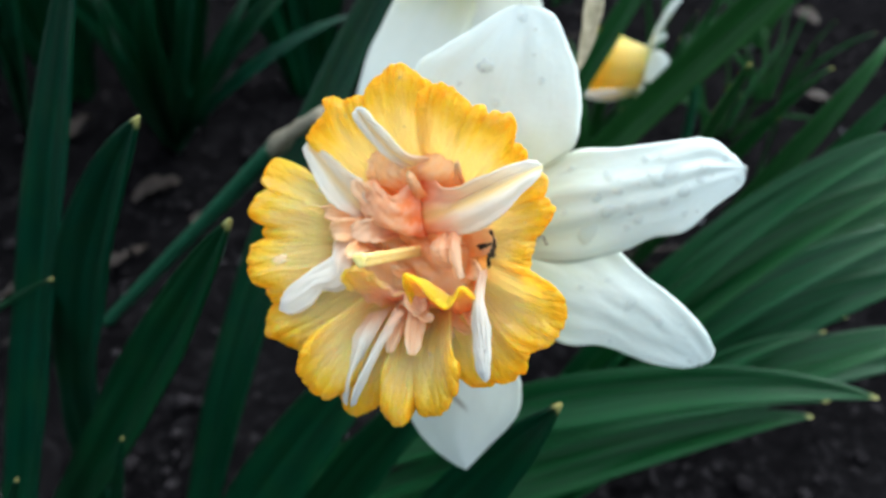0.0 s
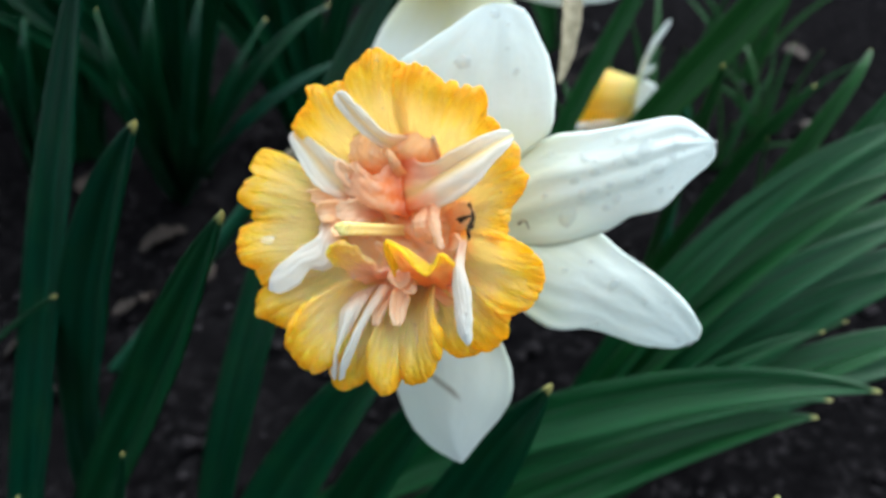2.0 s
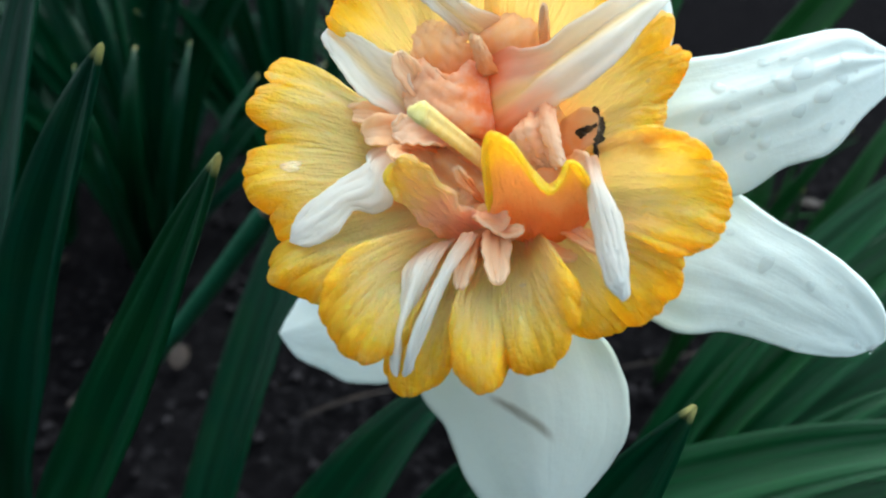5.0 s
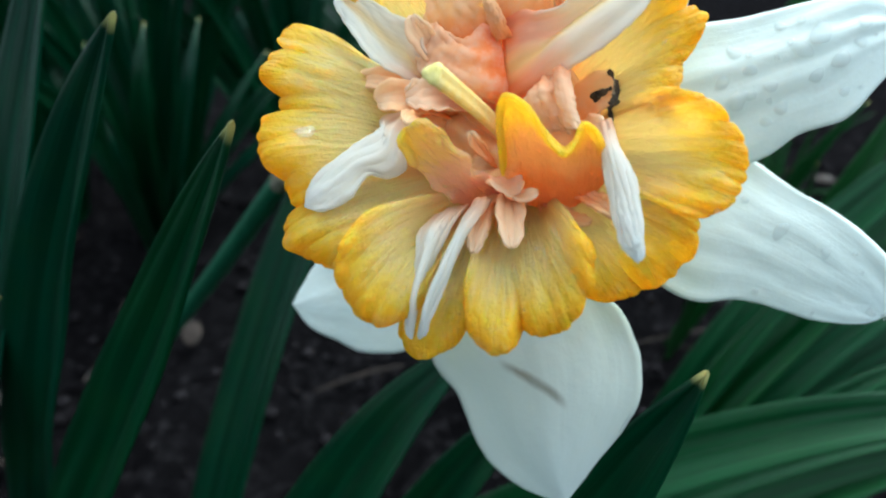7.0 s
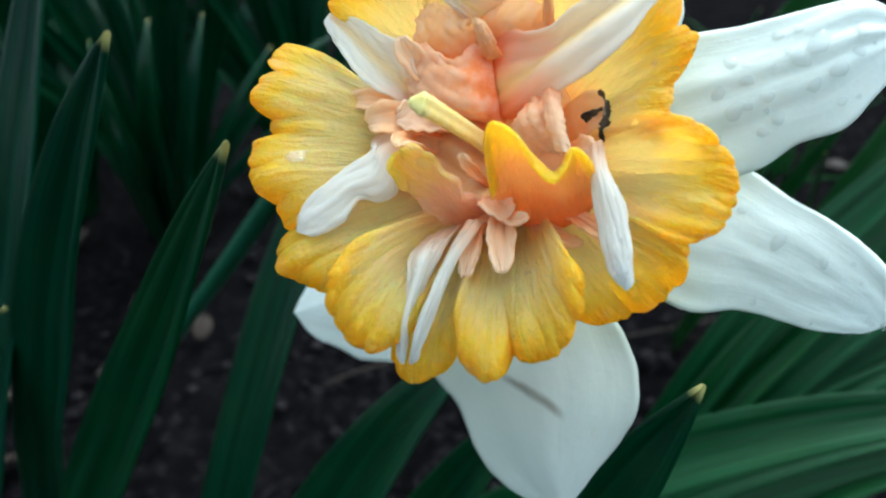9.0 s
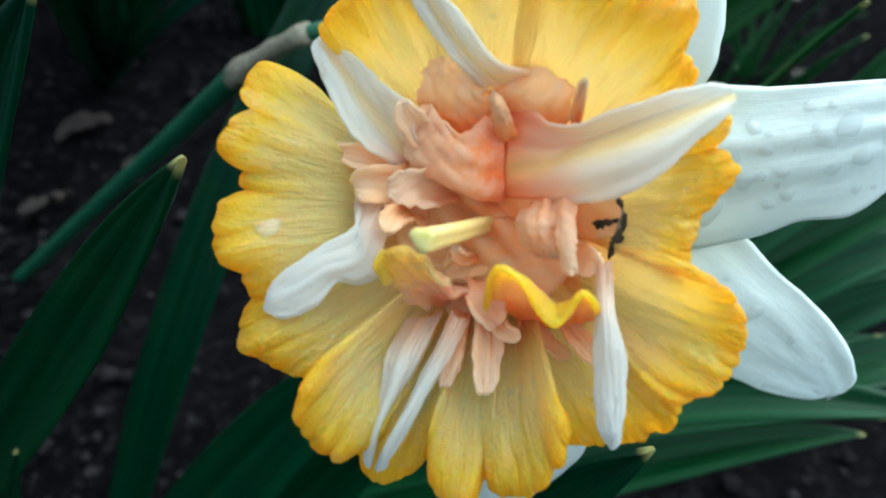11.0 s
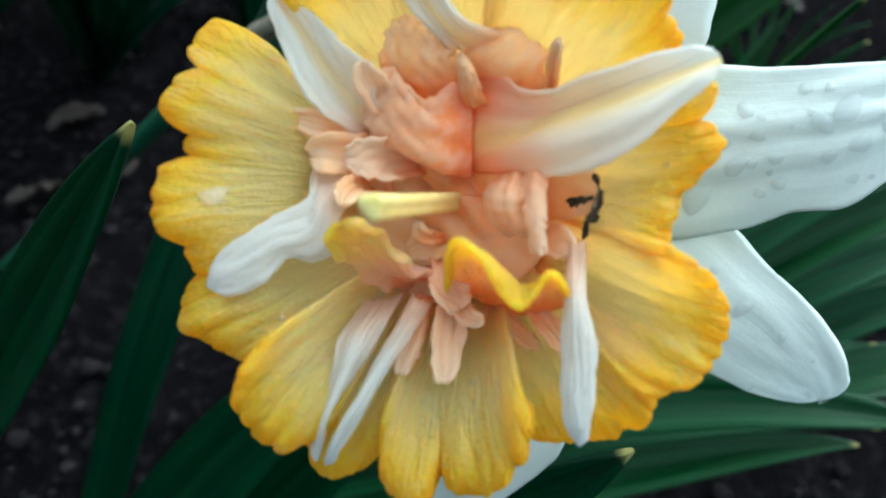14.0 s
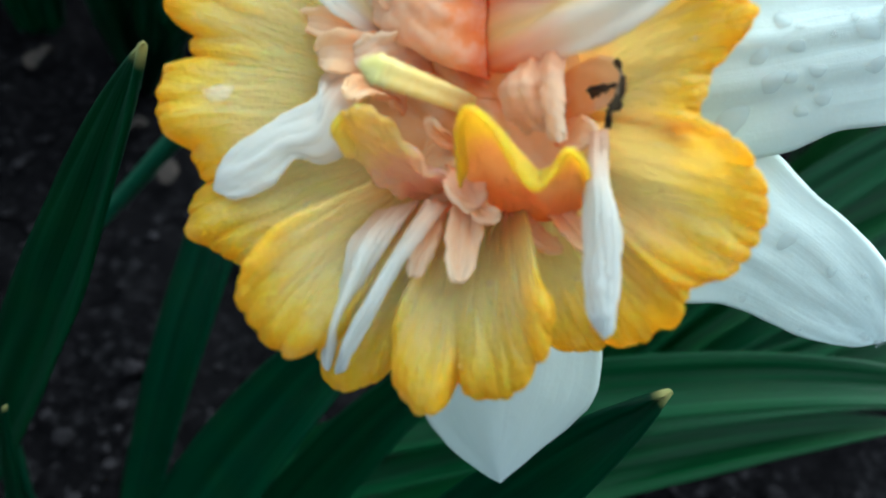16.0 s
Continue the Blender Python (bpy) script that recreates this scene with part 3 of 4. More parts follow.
# white petaloids inside the crown
PETALOID_NW = [[(-8.5, 4.5, 8), (-11.3, 6.5, 11.5), (-13.8, 8.2, 12.6), (-17, 12.9, 12.6), (-19.9, 18.4, 11.1), (-19.2, 19.8, 10.9)],
               [(-7.5, 6, 7), (-9.8, 8.2, 10.6), (-12, 10.5, 11.0), (-14.8, 14.6, 11.6), (-18, 18.6, 11.3), (-19.2, 19.8, 10.9)],
               [(-5, 7.2, 8), (-7.4, 9.4, 12.4), (-7.9, 12.5, 12.7), (-11.0, 14.4, 12.5), (-13.7, 17.0, 12.2), (-17.4, 19.5, 11.2), (-19.2, 19.8, 10.9)]]
PETALOID_N = [[(-0.5, 14.5, 12.0), (-1.4, 15.4, 13.6), (-4, 18, 15), (-7.7, 23.4, 16.4), (-6.8, 24.9, 16.4)],
              [(1.4, 15, 11.0), (-0.4, 16.1, 13.2), (-3.3, 19.2, 14.6), (-6.5, 23.9, 15.8), (-6.8, 24.9, 16.4)],
              [(5.0, 16.2, 11.4), (1.6, 16.8, 14.8), (-2.2, 20.8, 16.4), (-5.1, 24.4, 16.9), (-6.8, 24.9, 16.4)]]
PETALOID_E = [[(2.2, 12.6, 9.4), (5, 12.2, 11.4), (7, 10.9, 13), (9.8, 10.8, 13.4), (12.5, 12.2, 14.4), (18, 13.9, 15.2), (21.8, 15.0, 15.2), (23.5, 14.8, 14.8)],
              [(2.0, 7, 9.0), (5.5, 7.6, 10.6), (9, 8.6, 10.8), (13, 10.2, 11.9), (18, 12.0, 13.6), (22, 13.4, 14.5), (24.2, 14.2, 14.5)],
              [(1.9, 3.4, 7.4), (5.2, 4.2, 10.6), (9, 6.2, 14.0), (14.2, 8.0, 16.2), (18.2, 10.0, 16.5), (22.3, 12.2, 15.7), (24.3, 13.4, 14.6)],
              [(3.4, 2.4, 6.2), (7.2, 2.6, 10.6), (10.4, 3.0, 14.0), (13.9, 3.6, 15.7), (17.7, 6.3, 16.0), (22.6, 11.0, 15.4), (23.9, 12.5, 14.8)]]
PETALOID_W = [[(-12, 3, 8.0), (-15.0, 2.4, 9.4), (-13.6, -0.6, 14), (-17, -3, 16), (-21.9, -7.4, 17.6), (-22.6, -10.2, 17.8)],
              [(-11.4, 2.6, 8.4), (-12.4, -1.5, 14.4), (-13.2, -4.2, 15.6), (-17, -6.2, 17.0), (-21, -8.8, 18.0), (-22.6, -10.2, 17.8)],
              [(-9.6, 1.6, 8.6), (-10.4, -3.4, 14.6), (-10.9, -6.5, 14.0), (-13, -7.4, 14.6), (-15, -6.9, 15.6), (-17.2, -9.6, 16.8), (-20.5, -10.9, 17.8), (-22.6, -10.2, 17.8)]]
PETALOID_SW = [[(-8.4, -12.0, 10.5), (-9.4, -14.6, 15.2), (-9.4, -17.8, 17), (-10.2, -22, 18), (-11.0, -26.0, 17.9), (-10.5, -26.9, 17.8)],
               [(-6, -11.4, 11), (-7, -14.6, 16.6), (-7.9, -18, 18.2), (-9.4, -22.4, 19.0), (-10.5, -26.9, 17.8)],
               [(-4.4, -10.8, 9.0), (-5.4, -14, 14.4), (-7.4, -18, 16.4), (-9.3, -22.5, 17.2), (-10.3, -26.3, 17.6), (-10.5, -26.9, 17.8)]]
PETALOID_S = [[(-3.0, -10.5, 10.4), (-4.0, -13.6, 14.2), (-5.7, -18, 16.9), (-7.9, -23, 17.5), (-9.4, -26.4, 17.8), (-9.3, -27.0, 18.1)],
              [(-2.2, -10.8, 12), (-3.2, -14.2, 16.8), (-5.4, -18.8, 19.0), (-7.9, -23.5, 19.4), (-9.3, -27.0, 18.1)],
              [(-0.8, -11, 11.5), (-1.9, -13.8, 15.6), (-3.2, -15.9, 17.1), (-5.4, -20.5, 18.3), (-7.3, -24.2, 18.5), (-8.6, -26.6, 18.2), (-9.3, -27.0, 18.1)]]
PETALOID_SE = [[(12.6, -4.0, 11), (12.8, -8.2, 16.2), (12.9, -14, 17.8), (13.6, -19.0, 18.8), (15.2, -21.0, 19)],
               [(13.4, -3.6, 12), (13.8, -8.2, 17.1), (14.4, -13.5, 18.5), (14.9, -18.5, 19.3), (15.2, -21.0, 19)],
               [(14.3, -3.2, 11), (14.7, -7.8, 16.2), (15.8, -11.4, 17.8), (16.1, -16.6, 18.6), (15.8, -20.2, 19), (15.2, -21.0, 19)]]
for k, (lines, stuff) in enumerate(((PETALOID_NW, STRIPED), (PETALOID_N, STRIPED), (PETALOID_E, BLUSHED), (PETALOID_W, TONGUE), (PETALOID_SW, TONGUE), (PETALOID_S, TONGUE), (PETALOID_SE, TONGUE))):
    part("petaloid", skin("petaloid", lines, 41 + k, 0.5, 0.25, 5.0, 0.14, 0.05, 60, 33, 0.06), stuff, main)

# upright lobes round the style: a wall from a foot line to a wavy lip that rolls outwards
def lip_wall(foot, lip, swell, roll, crease, seed, n=41):
    B, L = spline(foot, n), spline(lip, n)
    C = (B + L) / 2 + np.array(swell)
    u = np.linspace(0, 1, 30)[:, None, None]
    P = (1 - u) ** 2 * B + 2 * u * (1 - u) * C + u ** 2 * L
    S = np.repeat(np.linspace(0, 1, n)[None, :], 30, 0)
    U = np.repeat(u[:, :, 0], n, 1)
    k = np.clip((U - 0.58) / 0.42, 0, 1)[..., None] ** 1.8
    P[..., 1] += crease * 4 * U * (1 - U) * np.exp(-((S - 0.52) / 0.13) ** 2)
    P = P + k * np.array(roll) + (0.45 * U * waves(U * 3, S * 7, seed))[..., None] * np.array((0.5, -0.8, 0.3))
    return sheet("inner_lobe", P, 0.7)


part("inner_lobe", lip_wall([(0.5, -9.0, 5), (4, -11.4, 6), (9, -12, 7), (13, -10, 9)],
                            [(1.4, -6.0, 16.0), (2.4, -1.6, 22.6), (3.8, 0.4, 25.2), (5.6, -0.6, 24.8), (7.2, -4.0, 22.6), (8.8, -5.8, 20.8), (10.2, -4.2, 20.2), (11.4, -2.4, 20.2), (12.8, -4.0, 19.0), (13.4, -6.6, 16.0)],
                            (0, -1.6, 0.5), (0, -3.2, -1.0), 1.8, 5), LOBE, main, "golden-orange upright lobe with a wavy lip")
part("inner_lobe", tongue("inner_lobe", (-2.4, -9.4, 5), (-4.6, -8.2, 13.6), (-8.4, -2.6, 18.6), 2.9, (0.1, -0.7, 0.7), (0.28, 0.2), 0.3, 0.3, 6.0, 0, 52, 44, 27, 0.8, 0.16, 0.8, 0.25), PALE_LOBE, main, "peach lobe with a yellow lip")

# the large smooth peach fold beside the style, from the crease outwards
FOLD_LINES = [[(1.7, 3.0, 2), (-0.5, 3.8, 3), (-4, 5.4, 4), (-7.5, 7.4, 6)],
              [(1.8, 2.4, 7.2), (-0.3, 2.7, 10.4), (-4.0, 4.1, 11.4), (-8.6, 6.4, 10.4)],
              [(1.9, 6.3, 9.4), (-0.8, 6.6, 12.2), (-4.8, 8.0, 12.4), (-9.2, 8.8, 11.0)],
              [(1.5, 12.8, 10.2), (-0.6, 11.0, 11.6), (-2.6, 9.6, 12.2), (-4.6, 11.2, 12.2), (-6.3, 12.8, 12.2), (-8.4, 10.8, 11.2)]]
part("ruffle", skin("ruffle", FOLD_LINES, 61, 0.5, 0.4, 6.0, 0.18, 0.05, 60, 45, 0.05), FOLD, main, "large smooth peach fold")
part("ruffle", skin("ruffle", [[(1.2, 9.5, 10.5), (0.6, 12.6, 13.0), (0.8, 14.2, 12.6)], [(2.4, 9.2, 11.0), (1.6, 12.6, 14.0), (0.8, 14.2, 12.6)], [(3.4, 9.6, 10.2), (2.4, 12.4, 12.8), (0.8, 14.2, 12.6)]], 62, 0.4, 0.15, 4.0, 0.1, 0.08, 30, 17, 0.15), PEACH, main)
EAR_LINES = [[(5.6, 2.6, 7.5), (3.7, 0.6, 10.5), (4.4, -1.8, 10.5), (6.5, -3.4, 8.5)],
             [(6.6, 2.8, 11.5), (6.0, 0.4, 14.2), (6.4, -1.6, 13.2), (7.4, -3.2, 10.5)],
             [(8.8, 3.0, 12.0), (8.6, 0.9, 13.6), (8.7, -1.4, 12.2), (9.2, -3.6, 9.5)]]
part("ruffle", skin("ruffle", EAR_LINES, 65, 0.5, 0.3, 4.0, 0.2, 0.06, 44, 27, 0.18), BLUSH, main)
STRAP_LINES = [[(8.2, 3.2, 13.0), (8.4, -0.4, 14.6), (9.2, -4.4, 14.0)], [(9.0, 3.4, 13.6), (9.3, -0.4, 15.2), (9.9, -4.6, 14.4)], [(10.2, 3.2, 13.0), (10.2, -0.4, 14.4), (10.6, -4.4, 13.8)]]
part("ruffle", skin("ruffle", STRAP_LINES, 66, 0.4, 0.25, 4.0, 0.1, 0.12, 34, 13, 0.12), BLUSH, main)
part("ruffle", tongue("ruffle", (8.5, -0.4, 4), (11.5, 0.8, 8.6), (15.2, 2.0, 8.8), 2.5, (-0.5, -0.1, 0.9), (0.3, 0.2), 0.15, 0.12, 4.0, 0, 67, 30, 17, 0.4, 0.05, 0.8), DEEP_PEACH, main, "orange-peach rounded panel")
part("ruffle", tongue("ruffle", (9.5, -3.5, 6), (11.6, -3.4, 11), (13.0, -4.2, 12), 1.7, (-0.3, 0.2, 0.9), (0.3, 0.25), 0.15, 0.2, 4.0, 0, 68, 26, 13, 0.4, 0.08, 0.8), BLUSH, main)
TOP_LEFT = [[(-5.4, 9.6, 6), (-7.4, 12.7, 10.4), (-7.0, 16, 11.4), (-5.7, 17.8, 11.0)], [(-3, 9.8, 8), (-4, 13, 12.2), (-4, 15.5, 12.6), (-4.4, 17.6, 11.6)], [(0.4, 10, 7), (0.4, 13.2, 11.2), (-0.2, 15.4, 12.0), (-1.6, 16.4, 11.4)]]
TOP_RIGHT = [[(0, 11, 6), (0.1, 14, 10.0), (2.4, 16.4, 10.4), (4.7, 18.3, 9.4)], [(4, 10.5, 7.5), (4.5, 13, 12.0), (5.5, 15, 12.2), (6, 17.7, 10.2)], [(8.7, 9.5, 7), (8.9, 12.6, 10.6), (9.2, 14.3, 10.6), (7.4, 17.0, 9.8)]]
part("ruffle", skin("ruffle", TOP_LEFT, 63, 0.45, 0.5, 6.0, 0.10, 0.08, 48, 35, 0.03), DEEP_PEACH, main)
part("ruffle", skin("ruffle", TOP_RIGHT, 64, 0.45, 0.5, 6.0, 0.10, 0.08, 48, 35, 0.03), DEEP_PEACH, main)

# softer ruffles that fill the throat
rng = random.Random(17)
for i in range(30):
    a = radians(360 * i / 30 * 2 + rng.uniform(-8, 8))
    inner = i % 2 == 0
    d = math.degrees(math.atan2(math.sin(a), math.cos(a)))
    if -20 < d < 140 or (not inner and -80 < d < -15) or -168 < d < -112:
        continue
    r0, r1 = (3.0, rng.uniform(6.0, 8.5)) if inner else (6.5, rng.uniform(10.5, 13.5))
    z0, z1 = (0.5, rng.uniform(3, 6.5)) if inner else (2.0, rng.uniform(5.5, 9.5))
    ca, sa = math.cos(a), math.sin(a)
    b = a + rng.uniform(-0.4, 0.4)
    me = tongue("ruffle", (r0 * ca, r0 * sa, z0), (0.62 * r1 * ca, 0.62 * r1 * sa, z1 * 0.95), (r1 * math.cos(b), r1 * math.sin(b), z1), rng.uniform(1.8, 3.0), (-ca + rng.uniform(-0.4, 0.4), -sa + rng.uniform(-0.4, 0.4), 1.0), (0.3, 0.4), rng.uniform(-0.2, 0.4), 0.22, 5.0, rng.uniform(-30, 30), 100 + i, 34, 17, 0.4, 0.14, 0.8, 0.16)
    part("ruffle", me, DEEP_PEACH if inner else PEACH, main)
for p0, c, p1, w, seed, stuff in [((1, -9, 6), (1.5, -13, 15), (1.7, -17.6, 16.5), 1.7, 71, BLUSH), ((-2, -11, 9), (-2.2, -14.5, 15), (-3.0, -17.6, 15.5), 1.2, 82, BLUSH), ((0.5, -9, 7), (2.5, -12.5, 14), (5.0, -11.4, 14.4), 1.1, 72, BLUSH), ((-0.5, -7.5, 7), (1.0, -9.5, 13), (2.4, -11, 13), 2.0, 73, BLUSH),
                                  ((9.4, 10.8, 8), (9.6, 13, 12), (10.2, 15.2, 14.8), 0.6, 78, PEACH), ((-7, 4.5, 6), (-12, 6.5, 12), (-17.0, 7.4, 11.2), 1.5, 76, PEACH), ((-7, 3.0, 6), (-11, 4.4, 13), (-14.5, 3.6, 12), 2.2, 83, PEACH), ((-4.5, 3.4, 6), (-7.5, 3.5, 12), (-10.5, 3.6, 12), 2.2, 84, BLUSH),
                                  ((-6.5, 8.5, 8), (-8.0, 10.2, 13.4), (-8.2, 12.8, 14.6), 1.6, 79, BLUSH), ((-8.5, 0.5, 6), (-10, 1.2, 13), (-9.6, -1.2, 15.5), 1.5, 77, PEACH), ((-1.4, -5, 5), (-2.2, -4.4, 12), (-2.4, -2.6, 13), 0.8, 85, PEACH),
                                  ((5.5, -11.5, 7), (8, -14.5, 9), (10.5, -15.0, 9.5), 1.0, 86, PEACH), ((4.5, -11, 6), (5.5, -14.5, 8.5), (7.0, -16.2, 9.5), 0.9, 87, PEACH), ((9.5, -11, 8), (12, -13.2, 11), (13.2, -14.8, 11), 1.3, 88, PEACH)]:
    part("ruffle", tongue("ruffle", p0, c, p1, w, (0.2, 0.2, 1), (0.3, 0.3), 0.5, 0.22, 5.0, 20, seed, 34, 17, 0.45, 0.12, 0.8, 0.14), stuff, main)

# a withered stamen caught beside the crown: a thin bent strand, a grey neck and black torn ends
stamen = part("withered_stamen", rod("withered_stamen", spline([(14.7, 3.0, 9.6), (15.0, 2.2, 9.7), (15.2, 1.3, 9.8), (14.9, -0.3, 9.6), (14.6, -1.4, 9.4)], 16), [0.14] * 5 + [0.2, 0.3, 0.36, 0.42, 0.46, 0.46, 0.44, 0.4, 0.4, 0.36, 0.3], 10, 0.1), CREAM, main, "grey withered stamen with black torn ends")
for p0, c, p1, w, seed, shape in [((15.0, 2.2, 9.9), (14.9, 2.7, 9.9), (14.5, 3.3, 9.7), 0.30, 91, (0.8, 0.3)), ((14.7, 1.0, 9.9), (13.6, 0.8, 10.0), (12.3, 0.2, 9.2), 0.60, 92, (0.9, 0.12)), ((14.9, 0.0, 10.2), (14.7, -1.0, 10.2), (14.7, -2.4, 9.8), 0.80, 93, (0.8, 0.3)), ((14.5, -1.4, 10.0), (14.2, -2.2, 9.9), (14.0, -3.4, 9.3), 0.36, 94, (0.3, 0.4)), ((14.9, -1.4, 10.0), (15.4, -2.1, 9.9), (15.6, -3.3, 9.3), 0.36, 95, (0.3, 0.4)), ((15.3, 1.8, 10.2), (15.4, 0.8, 10.1), (15.1, -0.3, 10.0), 0.30, 96, (0.4, 0.4))]:
    part("tatter", tongue("tatter", p0, c, p1, w, (0.1, -0.4, 1), shape, 0.3, 0.4, 7.0, 15, seed, 40, 11, 0.15, 0.3, 0.4), BLACKENED, stamen)

a, r = np.meshgrid(np.linspace(0, 2 * math.pi, 91), np.linspace(0.2, 11.6, 26))
z = 4.6 + 0.12 * (r / 4) ** 2 + 1.1 * waves(r * np.cos(a) / 3.2, r * np.sin(a) / 3.2, 15) * (1 - (r / 12) ** 4)
part("throat", sheet("throat", np.stack([r * np.cos(a), r * np.sin(a), z], 2), 0.8), DEEP_PEACH, main, "crumpled peach floor of the crown")
style_pts = bend((0.6, -0.8, -5), (-0.6, -0.4, 13), (-3.1, 0, 26.4), 12)
style = part("style", rod("style", style_pts, [1.15, 1.1] + [1.02] * 8 + [1.05, 1.1], 24, 0.22), STYLE, main, "thick ridged pale yellow style")
part("stigma", rod("stigma", [style_pts[-1] + (style_pts[-1] - style_pts[-2]) * k * 0.2 for k in (-0.3, 0.3, 0.7, 0.9)], [1.1, 1.15, 1.05, 0.6], 24, 0.18), STYLE_TIP, style)
part("flower_tube", rod("flower_tube", [(0, 0, -19), (0, 0, -26), (0, -0.5, -40), (0, -1, -50)], [8, 5.5, 3.6, 3.4], 18), STEM, main, "pale green tube behind the tepals")
inv = FLOWER.inverted()
foot = inv @ Vector((0.022, 0.195, -0.01))
part("ovary", rod("ovary", [(0, -1, -48), (0, -1, -52), (0, -2, -60), (0, -3, -64)], [3.4, 5.0, 4.6, 3.0], 18), STEM, main)
part("stem", rod("stem", bend((0, -3, -63), (0, -10, -82), tuple(foot), 24), [2.8] + [3.2] * 23, 14), STEM, main)


# ---- leaves ----
def leaf_mesh(base, c, tip, half, roll, seed, taper=0.12, keel=0.55):
    """A strap leaf along a bent line, channelled along its middle, that narrows over its last stretch (taper, in metres) to a blunt tip."""
    nu, nv = 60, 17
    fine = bend(base, c, tip, 200)
    run = np.concatenate([[0], np.cumsum(np.linalg.norm(np.diff(fine, axis=0), axis=1))])
    s = 1 - (1 - np.linspace(0, 1, nu)) ** 1.6
    C = np.stack([np.interp(s * run[-1], run, fine[:, i]) for i in range(3)], 1)
    T = unit(np.gradient(C, axis=0))
    d = unit(np.array(tip) - np.array(base))
    across = unit(np.cross(d, np.array((0.0, -0.75, 0.66))))
    face = unit(np.cross(across, d))
    ang = radians(roll) + 0.25 * (s - 0.6) * math.sin(seed)
    face = face[None] * np.cos(ang)[:, None] + across[None] * np.sin(ang)[:, None]
    side = unit(np.cross(T, face))
    nrm = unit(np.cross(side, T))
    left = (1 - s) * run[-1]
    w = half * (0.8 + 0.2 * np.minimum(1, s / 0.3)) * (1 - np.clip(1 - left / taper, 0, 1) ** 2.1) ** 0.8
    S, Q = np.meshgrid(s, np.linspace(-1, 1, nv), indexing="ij")
    lift = keel * half * (np.sqrt(Q ** 2 + 0.012) - 0.5) + 0.05 * half * waves(S * 9, Q * 2, seed) + 0.045 * half * waves(Q * 7, S * 1.2, seed + 7, 6, 3.0)
    lift = lift * np.minimum(1, w / half)[:, None]
    edge = 1 + 0.012 * waves(S * 12, np.sign(Q) * 3, seed + 50)
    P = C[:, None] + side[:, None] * (w[:, None] * Q * edge)[..., None] + nrm[:, None] * lift[..., None]
    return sheet("leaf", P, 0.0011, s)


def plant(name, rows, label, seed, blade=None):
    x = sum(r[0] for r in rows) / len(rows) / 100
    y = sum(r[1] for r in rows) / len(rows) / 100
    e = thing(name, pose(x, y, 0), label, "plant", "daffodil leaf clumps")
    for i, r in enumerate(rows):
        v = [k / 100 for k in r[:8]]
        me = leaf_mesh((v[0] - x, v[1] - y, -0.012), (v[2] - x, v[3] - y, v[4]), (v[5] - x, v[6] - y, v[7]), r[8] / 100, r[9], seed + i, (r[10] if len(r) > 10 else 12) / 100)
        part("leaf", me, blade or SHADED_LEAF, e)
    return e


LEFT_LEAVES = [
    (-20.3, 10.3, -10.1, 17.4, 27.4, -8.2, 16.3, 29.7, 0.81, -8),
    (-17.5, 15.9, -14.4, 16.0, 16.3, -6.2, 11.8, 27.0, 1.15, -13),
    (-21.0, 15.0, -11.4, 13.2, 13.6, -4.2, 10.1, 25.7, 1.00, -12),
    (-12.6, 13.0, -7.7, 19.7, 19.1, 1.0, 26.6, 29.3, 0.95, -8, 22),
    (-12.6, 10.3, -2.6, 12.4, 20.6, -0.1, 12.6, 19.3, 1.28, -18),
    (-9.6, 11.0, 0.4, 13.6, 20.3, 1.7, 12.3, 17.0, 1.04, -20),
    (-36.0, 24.3, -12.8, 13.8, 20.1, -10.8, 13.1, 21.1, 0.20, -20),
    (-17.0, 13.8, -9.8, 10.5, 15.7, -9.2, 10.5, 17.3, 0.34, -5),
    (-20.9, 11.5, -12.7, 9.5, 15.5, -11.6, 9.2, 17.3, 0.47, -12),
]
BEHIND_LEAVES = [
    (-6.5, 9.5, -0.6, 9.4, 14.0, 2.5, 8.2, 22.2, 0.88, -15, 7.5),
    (4.7, 3.5, 7.0, 7.0, 17.6, 7.7, 7.2, 19.3, 0.55, -15),
]
RIGHT_LEAVES = [
    (-8.4, 19.3, 6.5, 14.6, 16.6, 13.7, 12.3, 16.6, 1.00, -22),
    (-7.4, 17.0, 7.4, 14.4, 14.8, 13.0, 13.1, 15.3, 0.71, -52),
    (-6.5, 15.2, 8.1, 13.4, 14.3, 12.6, 12.9, 14.7, 1.03, -27),
    (3.0, 18.3, 9.0, 19.0, 20.4, 16.8, 18.8, 22.7, 0.87, -37),
    (2.9, 17.7, 8.5, 18.0, 18.1, 17.4, 18.8, 20.8, 0.94, -32),
    (2.6, 17.0, 8.9, 17.7, 16.3, 18.4, 18.5, 19.0, 0.94, -47),
    (2.3, 16.4, 9.6, 17.4, 14.8, 19.0, 17.7, 17.3, 1.01, -22),
    (1.9, 15.8, 8.4, 15.9, 14.6, 13.6, 15.5, 16.1, 0.66, -42),
    (1.9, 15.2, 9.3, 16.5, 13.2, 19.6, 16.3, 15.4, 1.07, -42),
]
